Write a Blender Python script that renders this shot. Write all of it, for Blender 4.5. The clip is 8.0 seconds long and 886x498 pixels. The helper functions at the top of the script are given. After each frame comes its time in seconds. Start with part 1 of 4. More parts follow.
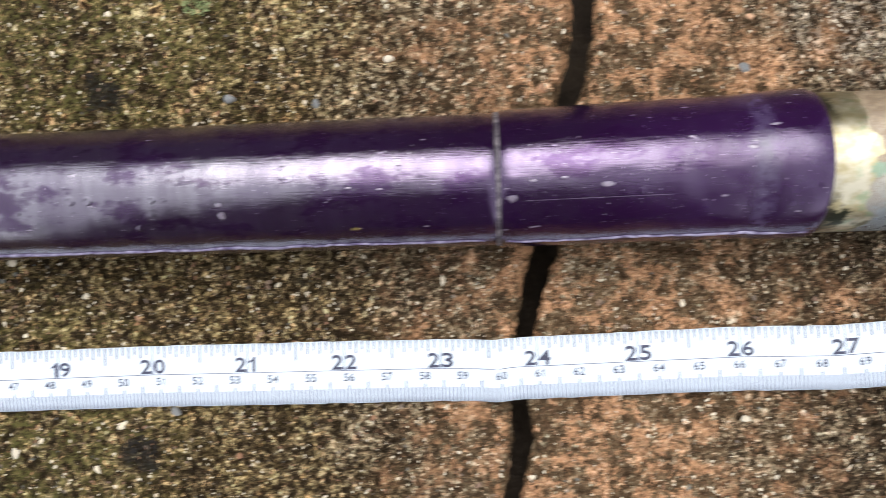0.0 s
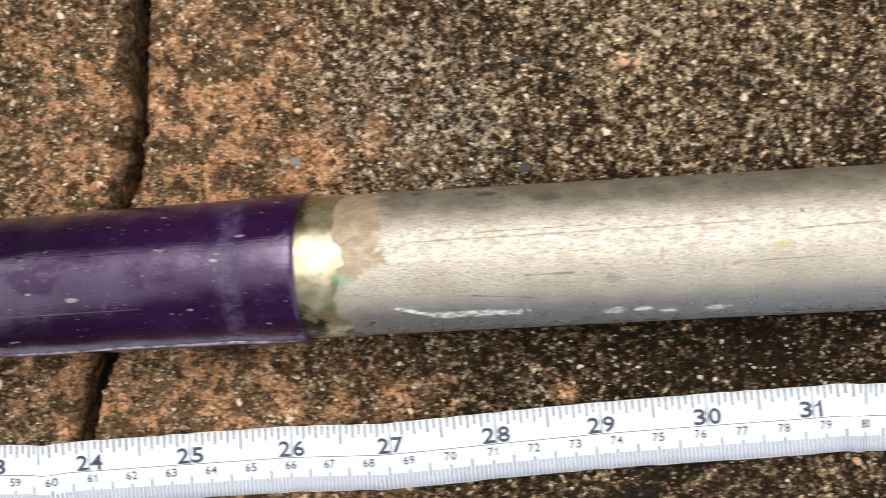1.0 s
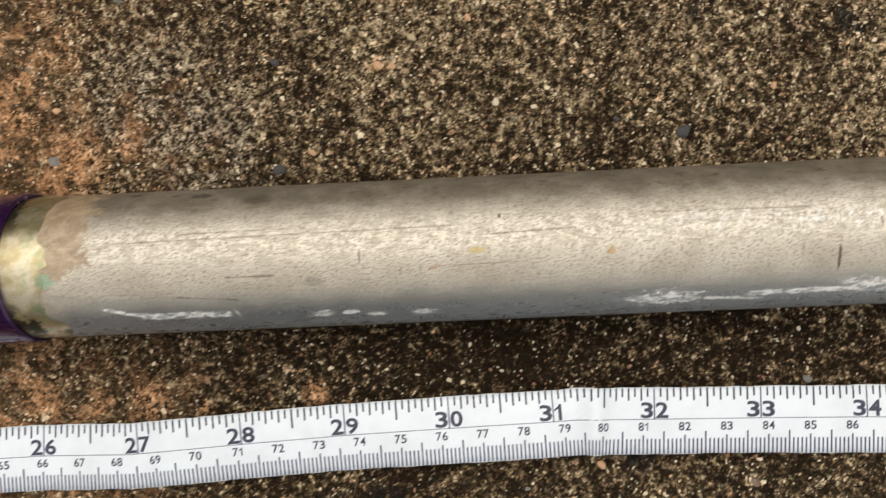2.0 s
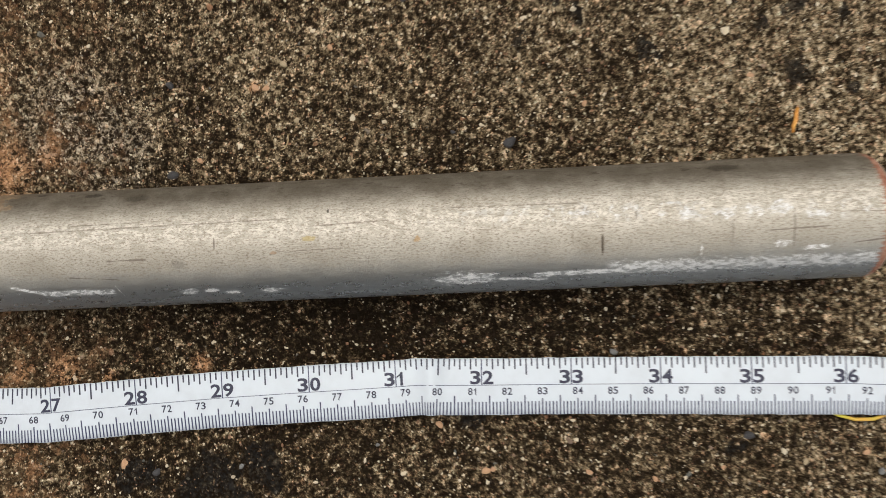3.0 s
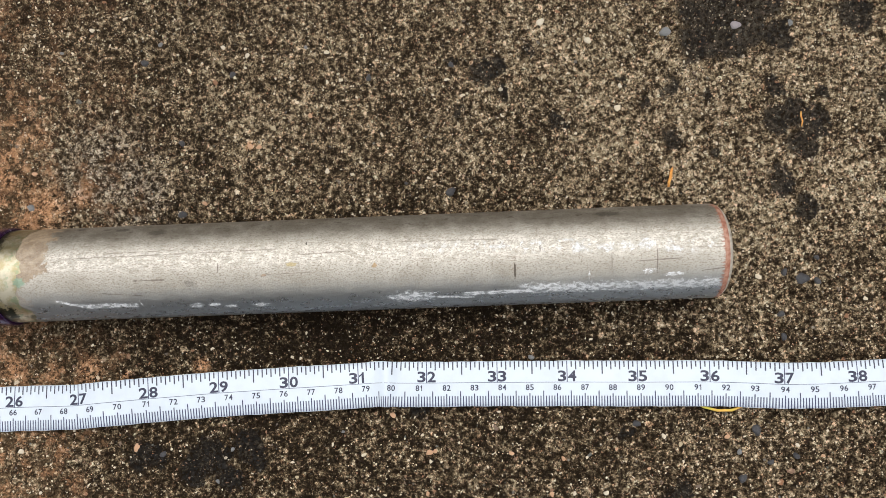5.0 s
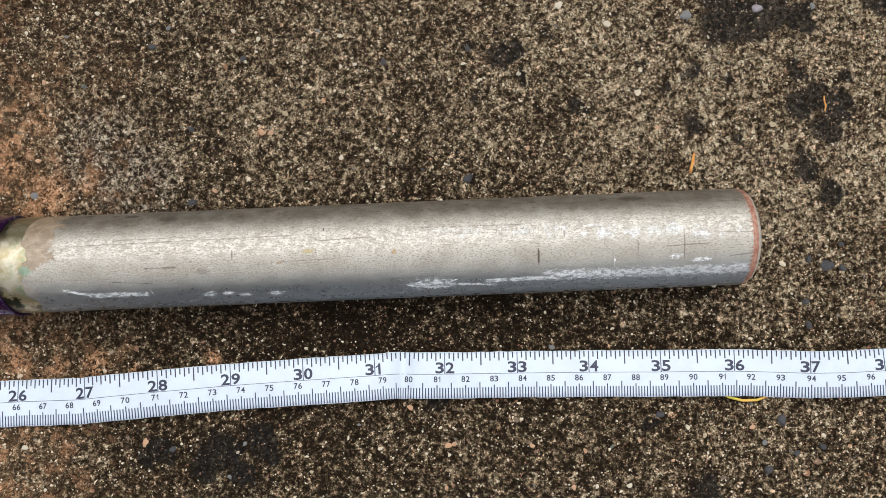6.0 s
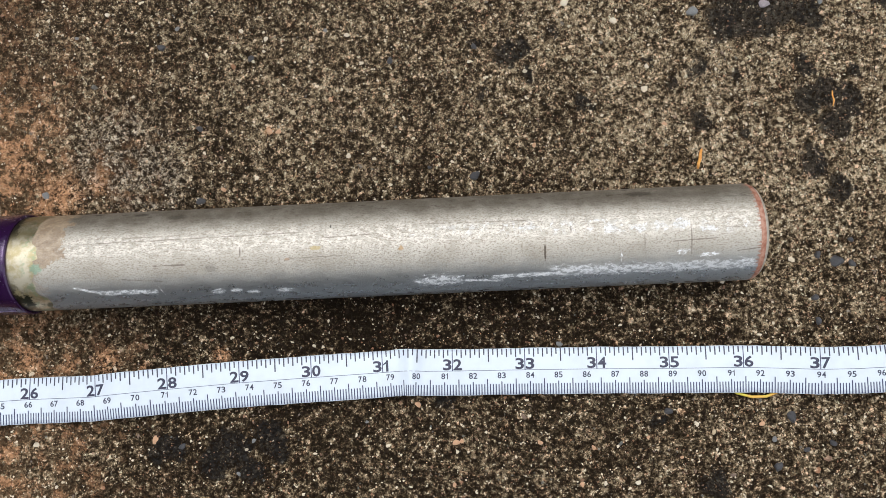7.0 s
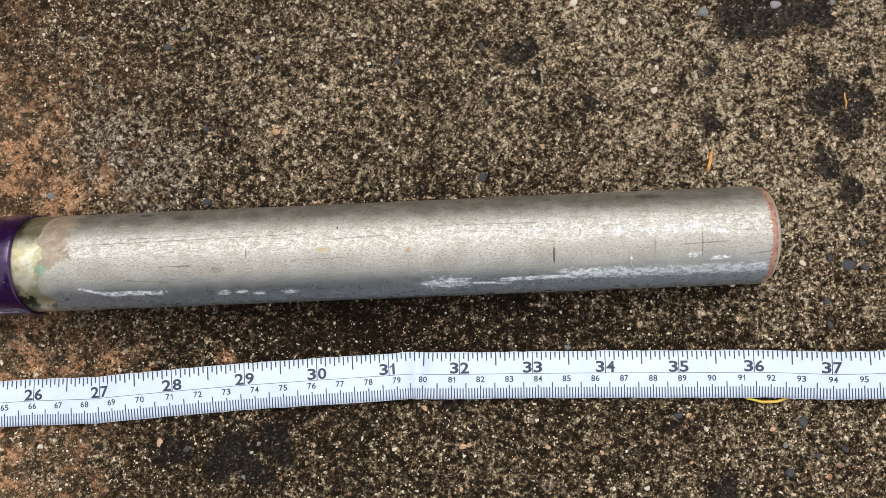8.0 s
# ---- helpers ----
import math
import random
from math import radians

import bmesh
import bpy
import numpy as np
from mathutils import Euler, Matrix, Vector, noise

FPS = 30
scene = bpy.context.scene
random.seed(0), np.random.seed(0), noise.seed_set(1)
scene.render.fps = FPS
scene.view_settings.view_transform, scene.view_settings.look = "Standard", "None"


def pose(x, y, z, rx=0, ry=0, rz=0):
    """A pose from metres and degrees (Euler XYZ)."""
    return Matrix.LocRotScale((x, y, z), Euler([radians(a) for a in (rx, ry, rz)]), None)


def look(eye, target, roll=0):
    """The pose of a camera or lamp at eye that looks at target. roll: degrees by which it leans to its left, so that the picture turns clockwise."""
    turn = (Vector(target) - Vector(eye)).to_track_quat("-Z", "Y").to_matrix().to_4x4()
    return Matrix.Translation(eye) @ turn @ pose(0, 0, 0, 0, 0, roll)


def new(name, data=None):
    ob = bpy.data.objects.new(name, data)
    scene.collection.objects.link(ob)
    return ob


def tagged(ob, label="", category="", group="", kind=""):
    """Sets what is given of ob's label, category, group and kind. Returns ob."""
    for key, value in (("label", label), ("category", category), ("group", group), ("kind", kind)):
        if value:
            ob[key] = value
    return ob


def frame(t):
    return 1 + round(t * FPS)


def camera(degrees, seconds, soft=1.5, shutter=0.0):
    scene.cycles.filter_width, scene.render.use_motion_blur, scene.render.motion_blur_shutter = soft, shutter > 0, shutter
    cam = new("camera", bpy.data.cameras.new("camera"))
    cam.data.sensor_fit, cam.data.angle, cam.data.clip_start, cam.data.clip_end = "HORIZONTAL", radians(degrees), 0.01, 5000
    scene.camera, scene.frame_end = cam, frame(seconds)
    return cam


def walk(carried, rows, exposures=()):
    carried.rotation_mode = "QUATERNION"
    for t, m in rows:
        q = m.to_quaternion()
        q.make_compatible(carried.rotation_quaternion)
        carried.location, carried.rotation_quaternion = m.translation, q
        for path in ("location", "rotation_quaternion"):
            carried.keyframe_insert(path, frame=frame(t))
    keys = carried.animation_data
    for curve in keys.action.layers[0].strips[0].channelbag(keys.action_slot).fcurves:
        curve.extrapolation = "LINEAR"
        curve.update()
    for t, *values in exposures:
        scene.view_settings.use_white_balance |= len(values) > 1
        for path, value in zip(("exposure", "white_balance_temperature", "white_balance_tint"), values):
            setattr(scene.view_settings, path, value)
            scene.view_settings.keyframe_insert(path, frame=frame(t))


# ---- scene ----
cam = camera(62.0, 8.0, soft=0.48, shutter=0.30)
# seconds, eye in metres, turn in degrees
PATH = [
    (0, -0.19178, 0.01844, 0.19362, -0.271, 3.219, -0.200),
    (0.2, -0.16883, 0.02065, 0.19258, 0.038, 3.003, -0.492),
    (0.5, -0.13089, 0.03068, 0.19023, 0.501, 2.678, -1.281),
    (0.7, -0.10679, 0.03649, 0.19057, 0.635, 2.499, -1.593),
    (1, -0.08031, 0.03808, 0.18534, 0.837, 2.230, -1.508),
    (1.5, -0.03996, 0.03330, 0.18648, 0.414, 1.787, -1.106),
    (2, -0.01816, 0.03810, 0.18381, 0.607, 2.206, -0.977),
    (2.2, -0.00701, 0.04285, 0.18048, -0.307, 2.463, -1.024),
    (3.3, 0.04144, 0.02830, 0.24028, 2.573, 3.460, -0.713),
    (3.5, 0.04888, 0.03186, 0.25658, 3.069, 3.270, -0.405),
    (4, 0.04357, 0.03081, 0.27512, 4.402, 2.601, 0.228),
    (4.5, 0.04350, 0.02956, 0.28667, 4.644, 2.076, -0.328),
    (4.7, 0.04227, 0.02711, 0.28131, 4.692, 1.917, -0.383),
    (5.8, 0.03145, 0.02023, 0.26487, 4.959, 1.040, -0.849),
    (6, 0.02926, 0.01915, 0.26540, 5.007, 0.881, -0.722),
    (6.5, 0.02936, 0.01629, 0.26538, 5.234, 1.306, -0.883),
    (7, 0.03069, 0.01640, 0.26567, 5.366, 1.768, -0.907),
    (7.5, 0.02846, 0.01664, 0.26236, 5.459, 1.992, -0.685),
    (8, 0.02945, 0.01663, 0.26337, 5.536, 2.059, -0.646),
]
walk(cam, [(t, pose(x, y, z, rx, ry, rz)) for t, x, y, z, rx, ry, rz in PATH],
     exposures=[(0.0, 1.62, 6250, 10), (0.3, 1.52, 6600, 10), (0.5, 1.45, 6950, 10), (1.0, 1.5, 6850, 10), (1.5, 1.2, 6950, 10), (2.0, 1.1, 7300, 10), (3.5, 0.82, 6800, 10), (4.0, 0.88, 6700, 10), (4.5, 1.17, 6600, 10), (6.0, 1.1, 6300, 10), (8.0, 1.15, 6250, 10)])

# ---- world, sun ----
SUN_FROM = Vector((0.03, 0.40, 0.92)).normalized()      # towards the brightest part of the cloud
sky_world = bpy.data.worlds.new("overcast_sky")
scene.world = sky_world
sky_world.use_nodes = True
wn, wl = sky_world.node_tree.nodes, sky_world.node_tree.links
wn.clear()
sky = wn.new("ShaderNodeTexSky")
sky.sky_type = "NISHITA"
sky.sun_disc = False
sky.sun_elevation = math.asin(SUN_FROM.z)
sky.sun_rotation = math.atan2(SUN_FROM.x, SUN_FROM.y)
sky.air_density, sky.dust_density, sky.ozone_density = 1.2, 2.0, 1.0
grey = wn.new("ShaderNodeHueSaturation")
grey.inputs["Saturation"].default_value = 0.10           # cloud cover takes the blue out
back = wn.new("ShaderNodeBackground")
back.inputs["Strength"].default_value = 0.13
world_out = wn.new("ShaderNodeOutputWorld")
wl.new(sky.outputs[0], grey.inputs["Color"])
wl.new(grey.outputs[0], back.inputs["Color"])
wl.new(back.outputs[0], world_out.inputs["Surface"])

sun_data = bpy.data.lights.new("sun", "SUN")
sun_data.energy, sun_data.angle, sun_data.color = 0.55, radians(44), (1.0, 0.95, 0.87)
sun = new("sun", sun_data)
sun.matrix_world = look(SUN_FROM * 5, (0, 0, 0))


# ---- small helpers ----
def mesh_from(name, verts, faces, material=None, smooth=False):
    me = bpy.data.meshes.new(name)
    me.from_pydata([tuple(v) for v in verts], [], [tuple(f) for f in faces])
    if material:
        me.materials.append(material)
    if smooth:
        me.polygons.foreach_set("use_smooth", [True] * len(me.polygons))
    me.update()
    return me


def mesh_fast(name, verts, quads, material, smooth=False):
    """A mesh from arrays of vertices and of faces that all have one number of corners."""
    me = bpy.data.meshes.new(name)
    verts = np.asarray(verts, np.float32)
    quads = np.asarray(quads, np.int32)
    n, k = quads.shape
    me.vertices.add(len(verts))
    me.vertices.foreach_set("co", verts.ravel())
    me.loops.add(n * k)
    me.loops.foreach_set("vertex_index", quads.ravel())
    me.polygons.add(n)
    me.polygons.foreach_set("loop_start", np.arange(0, n * k, k, dtype=np.int32))
    me.polygons.foreach_set("use_smooth", np.full(n, smooth))
    me.materials.append(material)
    me.update(calc_edges=True)
    return me


def part(name, me, parent, label="", kind=""):
    ob = new(name, me)
    ob.parent = parent
    return tagged(ob, label, kind=kind)


def value_noise(x, y, size, seed):
    """Smooth noise from -1 to 1 with cells of that size, for arrays of places."""
    rng = np.random.default_rng(seed)
    table = rng.uniform(-1, 1, (512, 512))
    gx, gy = np.asarray(x) / size, np.asarray(y) / size
    ix, iy = np.floor(gx).astype(int), np.floor(gy).astype(int)
    fx, fy = gx - ix, gy - iy
    fx, fy = fx * fx * (3 - 2 * fx), fy * fy * (3 - 2 * fy)
    a, b = table[ix % 512, iy % 512], table[(ix + 1) % 512, iy % 512]
    c, d = table[ix % 512, (iy + 1) % 512], table[(ix + 1) % 512, (iy + 1) % 512]
    return (a * (1 - fx) + b * fx) * (1 - fy) + (c * (1 - fx) + d * fx) * fy


# ---- materials ----
class Nodes:
    """Short calls for building one node material."""

    def __init__(self, name):
        self.mat = bpy.data.materials.new(name)
        self.mat.use_nodes = True
        self.tree = self.mat.node_tree
        self.bsdf = self.tree.nodes["Principled BSDF"]
        self.coord = self.tree.nodes.new("ShaderNodeTexCoord").outputs["Object"]
        self.geo = self.tree.nodes.new("ShaderNodeNewGeometry")

    def put(self, socket, value):
        if hasattr(value, "links"):
            self.tree.links.new(value, socket)
        elif isinstance(value, tuple) and len(value) == 3 and socket.type == "RGBA":
            socket.default_value = (*value, 1)
        else:
            socket.default_value = value

    def set(self, **values):
        for key, value in values.items():
            self.put(self.bsdf.inputs[key.replace("_", " ")], value)

    def math(self, op, a, b=0.0, c=0.0, clamp=False):
        n = self.tree.nodes.new("ShaderNodeMath")
        n.operation, n.use_clamp = op, clamp
        for socket, v in zip(n.inputs, (a, b, c)):
            self.put(socket, v)
        return n.outputs[0]

    def step(self, v, low, high, to=(0.0, 1.0)):
        n = self.tree.nodes.new("ShaderNodeMapRange")
        n.interpolation_type = "SMOOTHSTEP"
        self.put(n.inputs["Value"], v)
        for key, x in (("From Min", low), ("From Max", high), ("To Min", to[0]), ("To Max", to[1])):
            n.inputs[key].default_value = x
        return n.outputs["Result"]

    def noise(self, scale, detail=3.0, rough=0.55, vector=None, distort=0.0):
        n = self.tree.nodes.new("ShaderNodeTexNoise")
        self.put(n.inputs["Vector"], self.coord if vector is None else vector)
        n.inputs["Scale"].default_value, n.inputs["Detail"].default_value = scale, detail
        n.inputs["Roughness"].default_value, n.inputs["Distortion"].default_value = rough, distort
        return n.outputs["Fac"]

    def voronoi(self, scale, out="Distance", vector=None, feature="F1"):
        n = self.tree.nodes.new("ShaderNodeTexVoronoi")
        n.feature = feature
        self.put(n.inputs["Vector"], self.coord if vector is None else vector)
        n.inputs["Scale"].default_value = scale
        return n.outputs[out]

    def mix(self, fac, a, b, blend="MIX"):
        n = self.tree.nodes.new("ShaderNodeMix")
        n.data_type, n.blend_type = "RGBA", blend
        self.put(n.inputs[0], fac)
        self.put(n.inputs[6], a)
        self.put(n.inputs[7], b)
        return n.outputs[2]

    def ramp(self, fac, stops, constant=False):
        n = self.tree.nodes.new("ShaderNodeValToRGB")
        self.put(n.inputs[0], fac)
        n.color_ramp.interpolation = "CONSTANT" if constant else "LINEAR"
        e = n.color_ramp.elements
        while len(e) < len(stops):
            e.new(0.5)
        for el, (p, c) in zip(e, stops):
            el.position, el.color = p, (*c, 1)
        return n.outputs["Color"]

    def split(self, vector=None):
        n = self.tree.nodes.new("ShaderNodeSeparateXYZ")
        self.put(n.inputs[0], self.coord if vector is None else vector)
        return n.outputs

    def join(self, x, y, z):
        n = self.tree.nodes.new("ShaderNodeCombineXYZ")
        for s, v in zip(n.inputs, (x, y, z)):
            self.put(s, v)
        return n.outputs[0]

    def flat(self, wander=0.0):
        """The place on the ground, pushed about by noise so that outlines taken from it wander."""
        p = self.split()
        if not wander:
            return self.join(p[0], p[1], 0.0)
        dx = self.math("SUBTRACT", self.noise(130.0, 5, 0.75), 0.5)
        dy = self.math("SUBTRACT", self.noise(150.0, 5, 0.75), 0.5)
        return self.join(self.math("MULTIPLY_ADD", dx, wander, p[0]), self.math("MULTIPLY_ADD", dy, wander, p[1]), 0.0)

    def spot(self, x, y, r, place=None):
        """1 at a place of the ground, falling to 0 at the distance r."""
        n = self.tree.nodes.new("ShaderNodeVectorMath")
        n.operation = "DISTANCE"
        self.put(n.inputs[0], place or self.flat())
        n.inputs[1].default_value = (x, y, 0)
        return self.step(n.outputs["Value"], r, r * 0.15)

    def blob(self, x, ang, x0, a0, rx, ry, ragged=0.0, grain=0.5):
        """1 inside an ellipse on the pole's skin (place along, angle, half sizes in metres), with a ragged outline."""
        u = self.math("DIVIDE", self.math("SUBTRACT", x, x0), rx)
        v = self.math("DIVIDE", self.math("SUBTRACT", ang, a0), ry / 0.0159)
        d = self.math("SQRT", self.math("ADD", self.math("MULTIPLY", u, u), self.math("MULTIPLY", v, v)))
        if ragged:
            d = self.math("ADD", d, self.math("MULTIPLY", self.math("SUBTRACT", grain, 0.5), ragged))
        return self.step(d, 1.0, 0.6)

    def stroke(self, x, ang, x0, a0, x1, a1, half, ragged=0.0, grain=0.5):
        """1 along a line on the pole's skin from one place to another, fading at its ends."""
        t = self.math("DIVIDE", self.math("SUBTRACT", x, x0), x1 - x0, clamp=True)
        d = self.math("ABSOLUTE", self.math("SUBTRACT", ang, self.math("MULTIPLY_ADD", t, a1 - a0, a0)))
        d = self.math("DIVIDE", d, half / 0.0159)
        if ragged:
            d = self.math("ADD", d, self.math("MULTIPLY", self.math("SUBTRACT", grain, 0.5), ragged))
        ends = self.math("MULTIPLY", self.step(t, 0.0, 0.06), self.step(t, 1.0, 0.94))
        return self.math("MULTIPLY", self.step(d, 1.0, 0.5), ends)

    def bump(self, height, strength, distance):
        n = self.tree.nodes.new("ShaderNodeBump")
        n.inputs["Strength"].default_value, n.inputs["Distance"].default_value = strength, distance
        self.put(n.inputs["Height"], height)
        self.put(self.bsdf.inputs["Normal"], n.outputs[0])


# black lichen: place and radius on the slab
LICHEN = [(0.138, 0.128, 0.0130), (0.129, 0.124, 0.0085), (0.147, 0.129, 0.0090), (0.158, 0.126, 0.0072), (0.133, 0.141, 0.0150), (0.152, 0.143, 0.0120),
          (0.047, 0.1145, 0.0056), (0.052, 0.1157, 0.0054), (0.0355, 0.117, 0.0022), (0.0555, 0.1054, 0.0030), (0.039, 0.098, 0.0025), (0.118, 0.107, 0.0036),
          (0.100, 0.110, 0.0020), (0.109, 0.101, 0.0036), (0.118, 0.087, 0.0046), (0.131, 0.103, 0.0026), (0.1566, 0.095, 0.0068), (0.163, 0.096, 0.0064),
          (0.170, 0.093, 0.0072), (0.166, 0.084, 0.0070), (0.158, 0.071, 0.0062), (0.155, 0.069, 0.0040), (0.1665, 0.061, 0.0054), (0.1565, 0.106, 0.0040),
          (0.174, 0.105, 0.0026), (0.133, 0.0815, 0.0020), (0.075, 0.095, 0.0036), (0.064, 0.122, 0.0028), (0.187, 0.134, 0.0080), (0.203, 0.102, 0.0080),
          (-0.054, -0.0285, 0.0082), (-0.060, -0.034, 0.0056), (-0.079, -0.029, 0.0060), (-0.074, -0.028, 0.0044), (-0.040, -0.0245, 0.0066), (-0.0455, -0.036, 0.0058),
          (-0.037, -0.030, 0.0042), (0.117, -0.042, 0.0060), (0.023, -0.0125, 0.0040), (0.098, -0.020, 0.0026), (-0.295, 0.060, 0.0060), (-0.285, -0.037, 0.0060)]
# rust-orange crumbs beyond the joint's broad stain: place and radius
STAINS = [(-0.129, 0.004, 0.0070), (-0.1146, 0.001, 0.0042), (-0.100, 0.003, 0.0075), (-0.058, 0.0046, 0.0048), (-0.087, 0.0005, 0.0042), (-0.136, 0.077, 0.0110),
          (-0.119, 0.064, 0.0140), (-0.124, 0.0915, 0.0070), (-0.105, 0.068, 0.0060), (-0.041, 0.087, 0.0030)]


def ground_masks(n):
    """Where rust-orange stone, black lichen and the pale worn patch lie; shared by the slabs and their grains."""
    p = n.split()
    wide = n.noise(38.0, 4, 0.6)
    blot = n.noise(150.0, 4, 0.65)
    crust = n.noise(520.0, 5, 0.80)
    near = n.math("ABSOLUTE", n.math("ADD", p[0], 0.158))
    near = n.step(n.math("ADD", n.math("ADD", near, n.math("MULTIPLY", n.math("SUBTRACT", wide, 0.5), 0.12)), n.math("MULTIPLY", n.math("SUBTRACT", blot, 0.5), 0.07)), 0.076, 0.004)
    near = n.math("MULTIPLY", near, n.step(p[1], 0.125, 0.078, (0.28, 1.0)))
    crumb = n.step(n.noise(800.0, 4, 0.75), 0.40, 0.55)
    stain = n.math("MULTIPLY", near, n.step(n.noise(140.0, 6, 0.78), 0.505, 0.535))
    for x, y, r in STAINS:
        stain = n.math("MAXIMUM", n.math("MULTIPLY", n.spot(x, y, r), n.step(n.noise(260.0, 5, 0.75), 0.44, 0.52)), stain)
    orange = n.math("MULTIPLY", stain, n.step(crumb, 0.0, 1.0, (0.45, 1.0)))
    dark, place = 0.0, n.flat(0.016)
    for x, y, r in LICHEN:
        dark = n.math("MAXIMUM", n.spot(x, y, r * 1.35, place), dark)
    dark = n.step(n.math("ADD", n.math("MULTIPLY", n.math("SUBTRACT", n.noise(520.0, 6, 0.85), 0.5), 2.4), n.math("MULTIPLY", dark, 1.75)), 0.50, 0.95)
    pale = n.math("MAXIMUM", n.spot(-0.0975, 0.0787, 0.026), n.spot(-0.086, 0.069, 0.022))
    pale = n.math("MULTIPLY", pale, n.math("MULTIPLY", crumb, n.step(blot, 0.36, 0.52)))
    pale = n.math("MULTIPLY", pale, n.step(crust, 0.44, 0.58))
    olive = n.math("MULTIPLY", n.step(n.math("ADD", p[0], n.math("MULTIPLY", n.math("SUBTRACT", wide, 0.5), 0.08)), -0.200, -0.245), n.step(blot, 0.35, 0.6, (0.55, 1.0)))
    return orange, dark, pale, wide, blot, near, crust, olive


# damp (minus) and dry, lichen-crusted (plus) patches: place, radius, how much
# minus spots at y 0.006 to 0.015 paint the pole's shade on the concrete
DAMP_AND_SHADE = [(0.16, 0.09, 0.16, 0.36), (0.04, 0.13, 0.09, 0.16), (-0.04, 0.13, 0.06, 0.13), (-0.02, 0.085, 0.06, 0.16), (-0.09, 0.09, 0.07, 0.12), (-0.06, -0.02, 0.08, -0.10), (0.05, 0.015, 0.06, -0.16),
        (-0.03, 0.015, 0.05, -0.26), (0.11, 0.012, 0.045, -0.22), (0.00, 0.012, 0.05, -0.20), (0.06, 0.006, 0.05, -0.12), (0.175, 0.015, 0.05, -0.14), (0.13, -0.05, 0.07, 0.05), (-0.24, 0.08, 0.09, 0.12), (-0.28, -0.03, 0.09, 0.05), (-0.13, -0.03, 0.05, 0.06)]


def dryness(n, wide):
    """Damp brown areas and the painted pole shade below 0; above it, dry ones crusted with pale lichen, mostly towards
    +x.
    """
    dry = n.math("MULTIPLY", n.math("SUBTRACT", wide, 0.5), 0.9)
    dry = n.math("ADD", dry, n.math("MULTIPLY", n.math("SUBTRACT", n.noise(95.0, 5, 0.65), 0.515), 0.9))
    for x, y, r, much in DAMP_AND_SHADE:
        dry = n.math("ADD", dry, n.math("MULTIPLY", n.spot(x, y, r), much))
    return dry


def concrete_material():
    n = Nodes("weathered_concrete")
    orange, dark, pale, wide, blot, near, crust, olive = ground_masks(n)
    clump = n.math("ADD", n.math("MULTIPLY", n.noise(420.0, 4, 0.7), 0.6), n.math("MULTIPLY", blot, 0.4))
    tone = n.math("ADD", n.math("MULTIPLY", n.math("SUBTRACT", crust, 0.5), 4.0), n.math("MULTIPLY", n.math("SUBTRACT", clump, 0.5), 1.5))
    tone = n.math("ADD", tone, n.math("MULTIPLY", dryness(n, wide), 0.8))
    base = n.ramp(n.math("ADD", tone, 0.31, clamp=True), [(0.0, (0.016, 0.011, 0.006)), (0.30, (0.058, 0.040, 0.022)), (0.55, (0.165, 0.122, 0.073)), (0.8, (0.34, 0.265, 0.168)), (1.0, (0.44, 0.355, 0.235))])
    base = n.mix(n.math("MULTIPLY", near, 0.55), base, n.mix(n.step(clump, 0.4, 0.6), (0.105, 0.060, 0.031), (0.27, 0.168, 0.088)))
    base = n.mix(olive, base, (0.96, 0.92, 0.66), "MULTIPLY")
    moss = n.math("MULTIPLY", n.math("MAXIMUM", n.spot(-0.300, 0.082, 0.075), n.spot(-0.31, -0.03, 0.05)), n.step(blot, 0.40, 0.55, (0.0, 0.6)))
    base = n.mix(moss, base, (0.15, 0.14, 0.045))
    pits = n.step(n.noise(850.0, 4, 0.7), 0.49, 0.43)
    base = n.mix(n.math("MULTIPLY", orange, 0.85), base, (0.62, 0.335, 0.175))
    base = n.mix(n.math("MULTIPLY", pale, 0.6), base, (0.56, 0.49, 0.40))
    base = n.mix(n.math("MULTIPLY", dark, 0.86), base, (0.014, 0.013, 0.012))
    base = n.mix(n.math("MULTIPLY", pits, n.math("MULTIPLY_ADD", near, -0.45, 0.90)), base, (0.016, 0.0095, 0.005))
    n.set(Base_Color=base, Roughness=n.step(n.noise(700.0), 0.35, 0.7, (0.75, 0.95)), Specular_IOR_Level=0.06)
    h = n.math("SUBTRACT", n.math("ADD", n.noise(1500.0, 4, 0.7), n.math("MULTIPLY", crust, 2.0)), pits)
    n.bump(h, 1.0, 0.0006)
    return n.mat


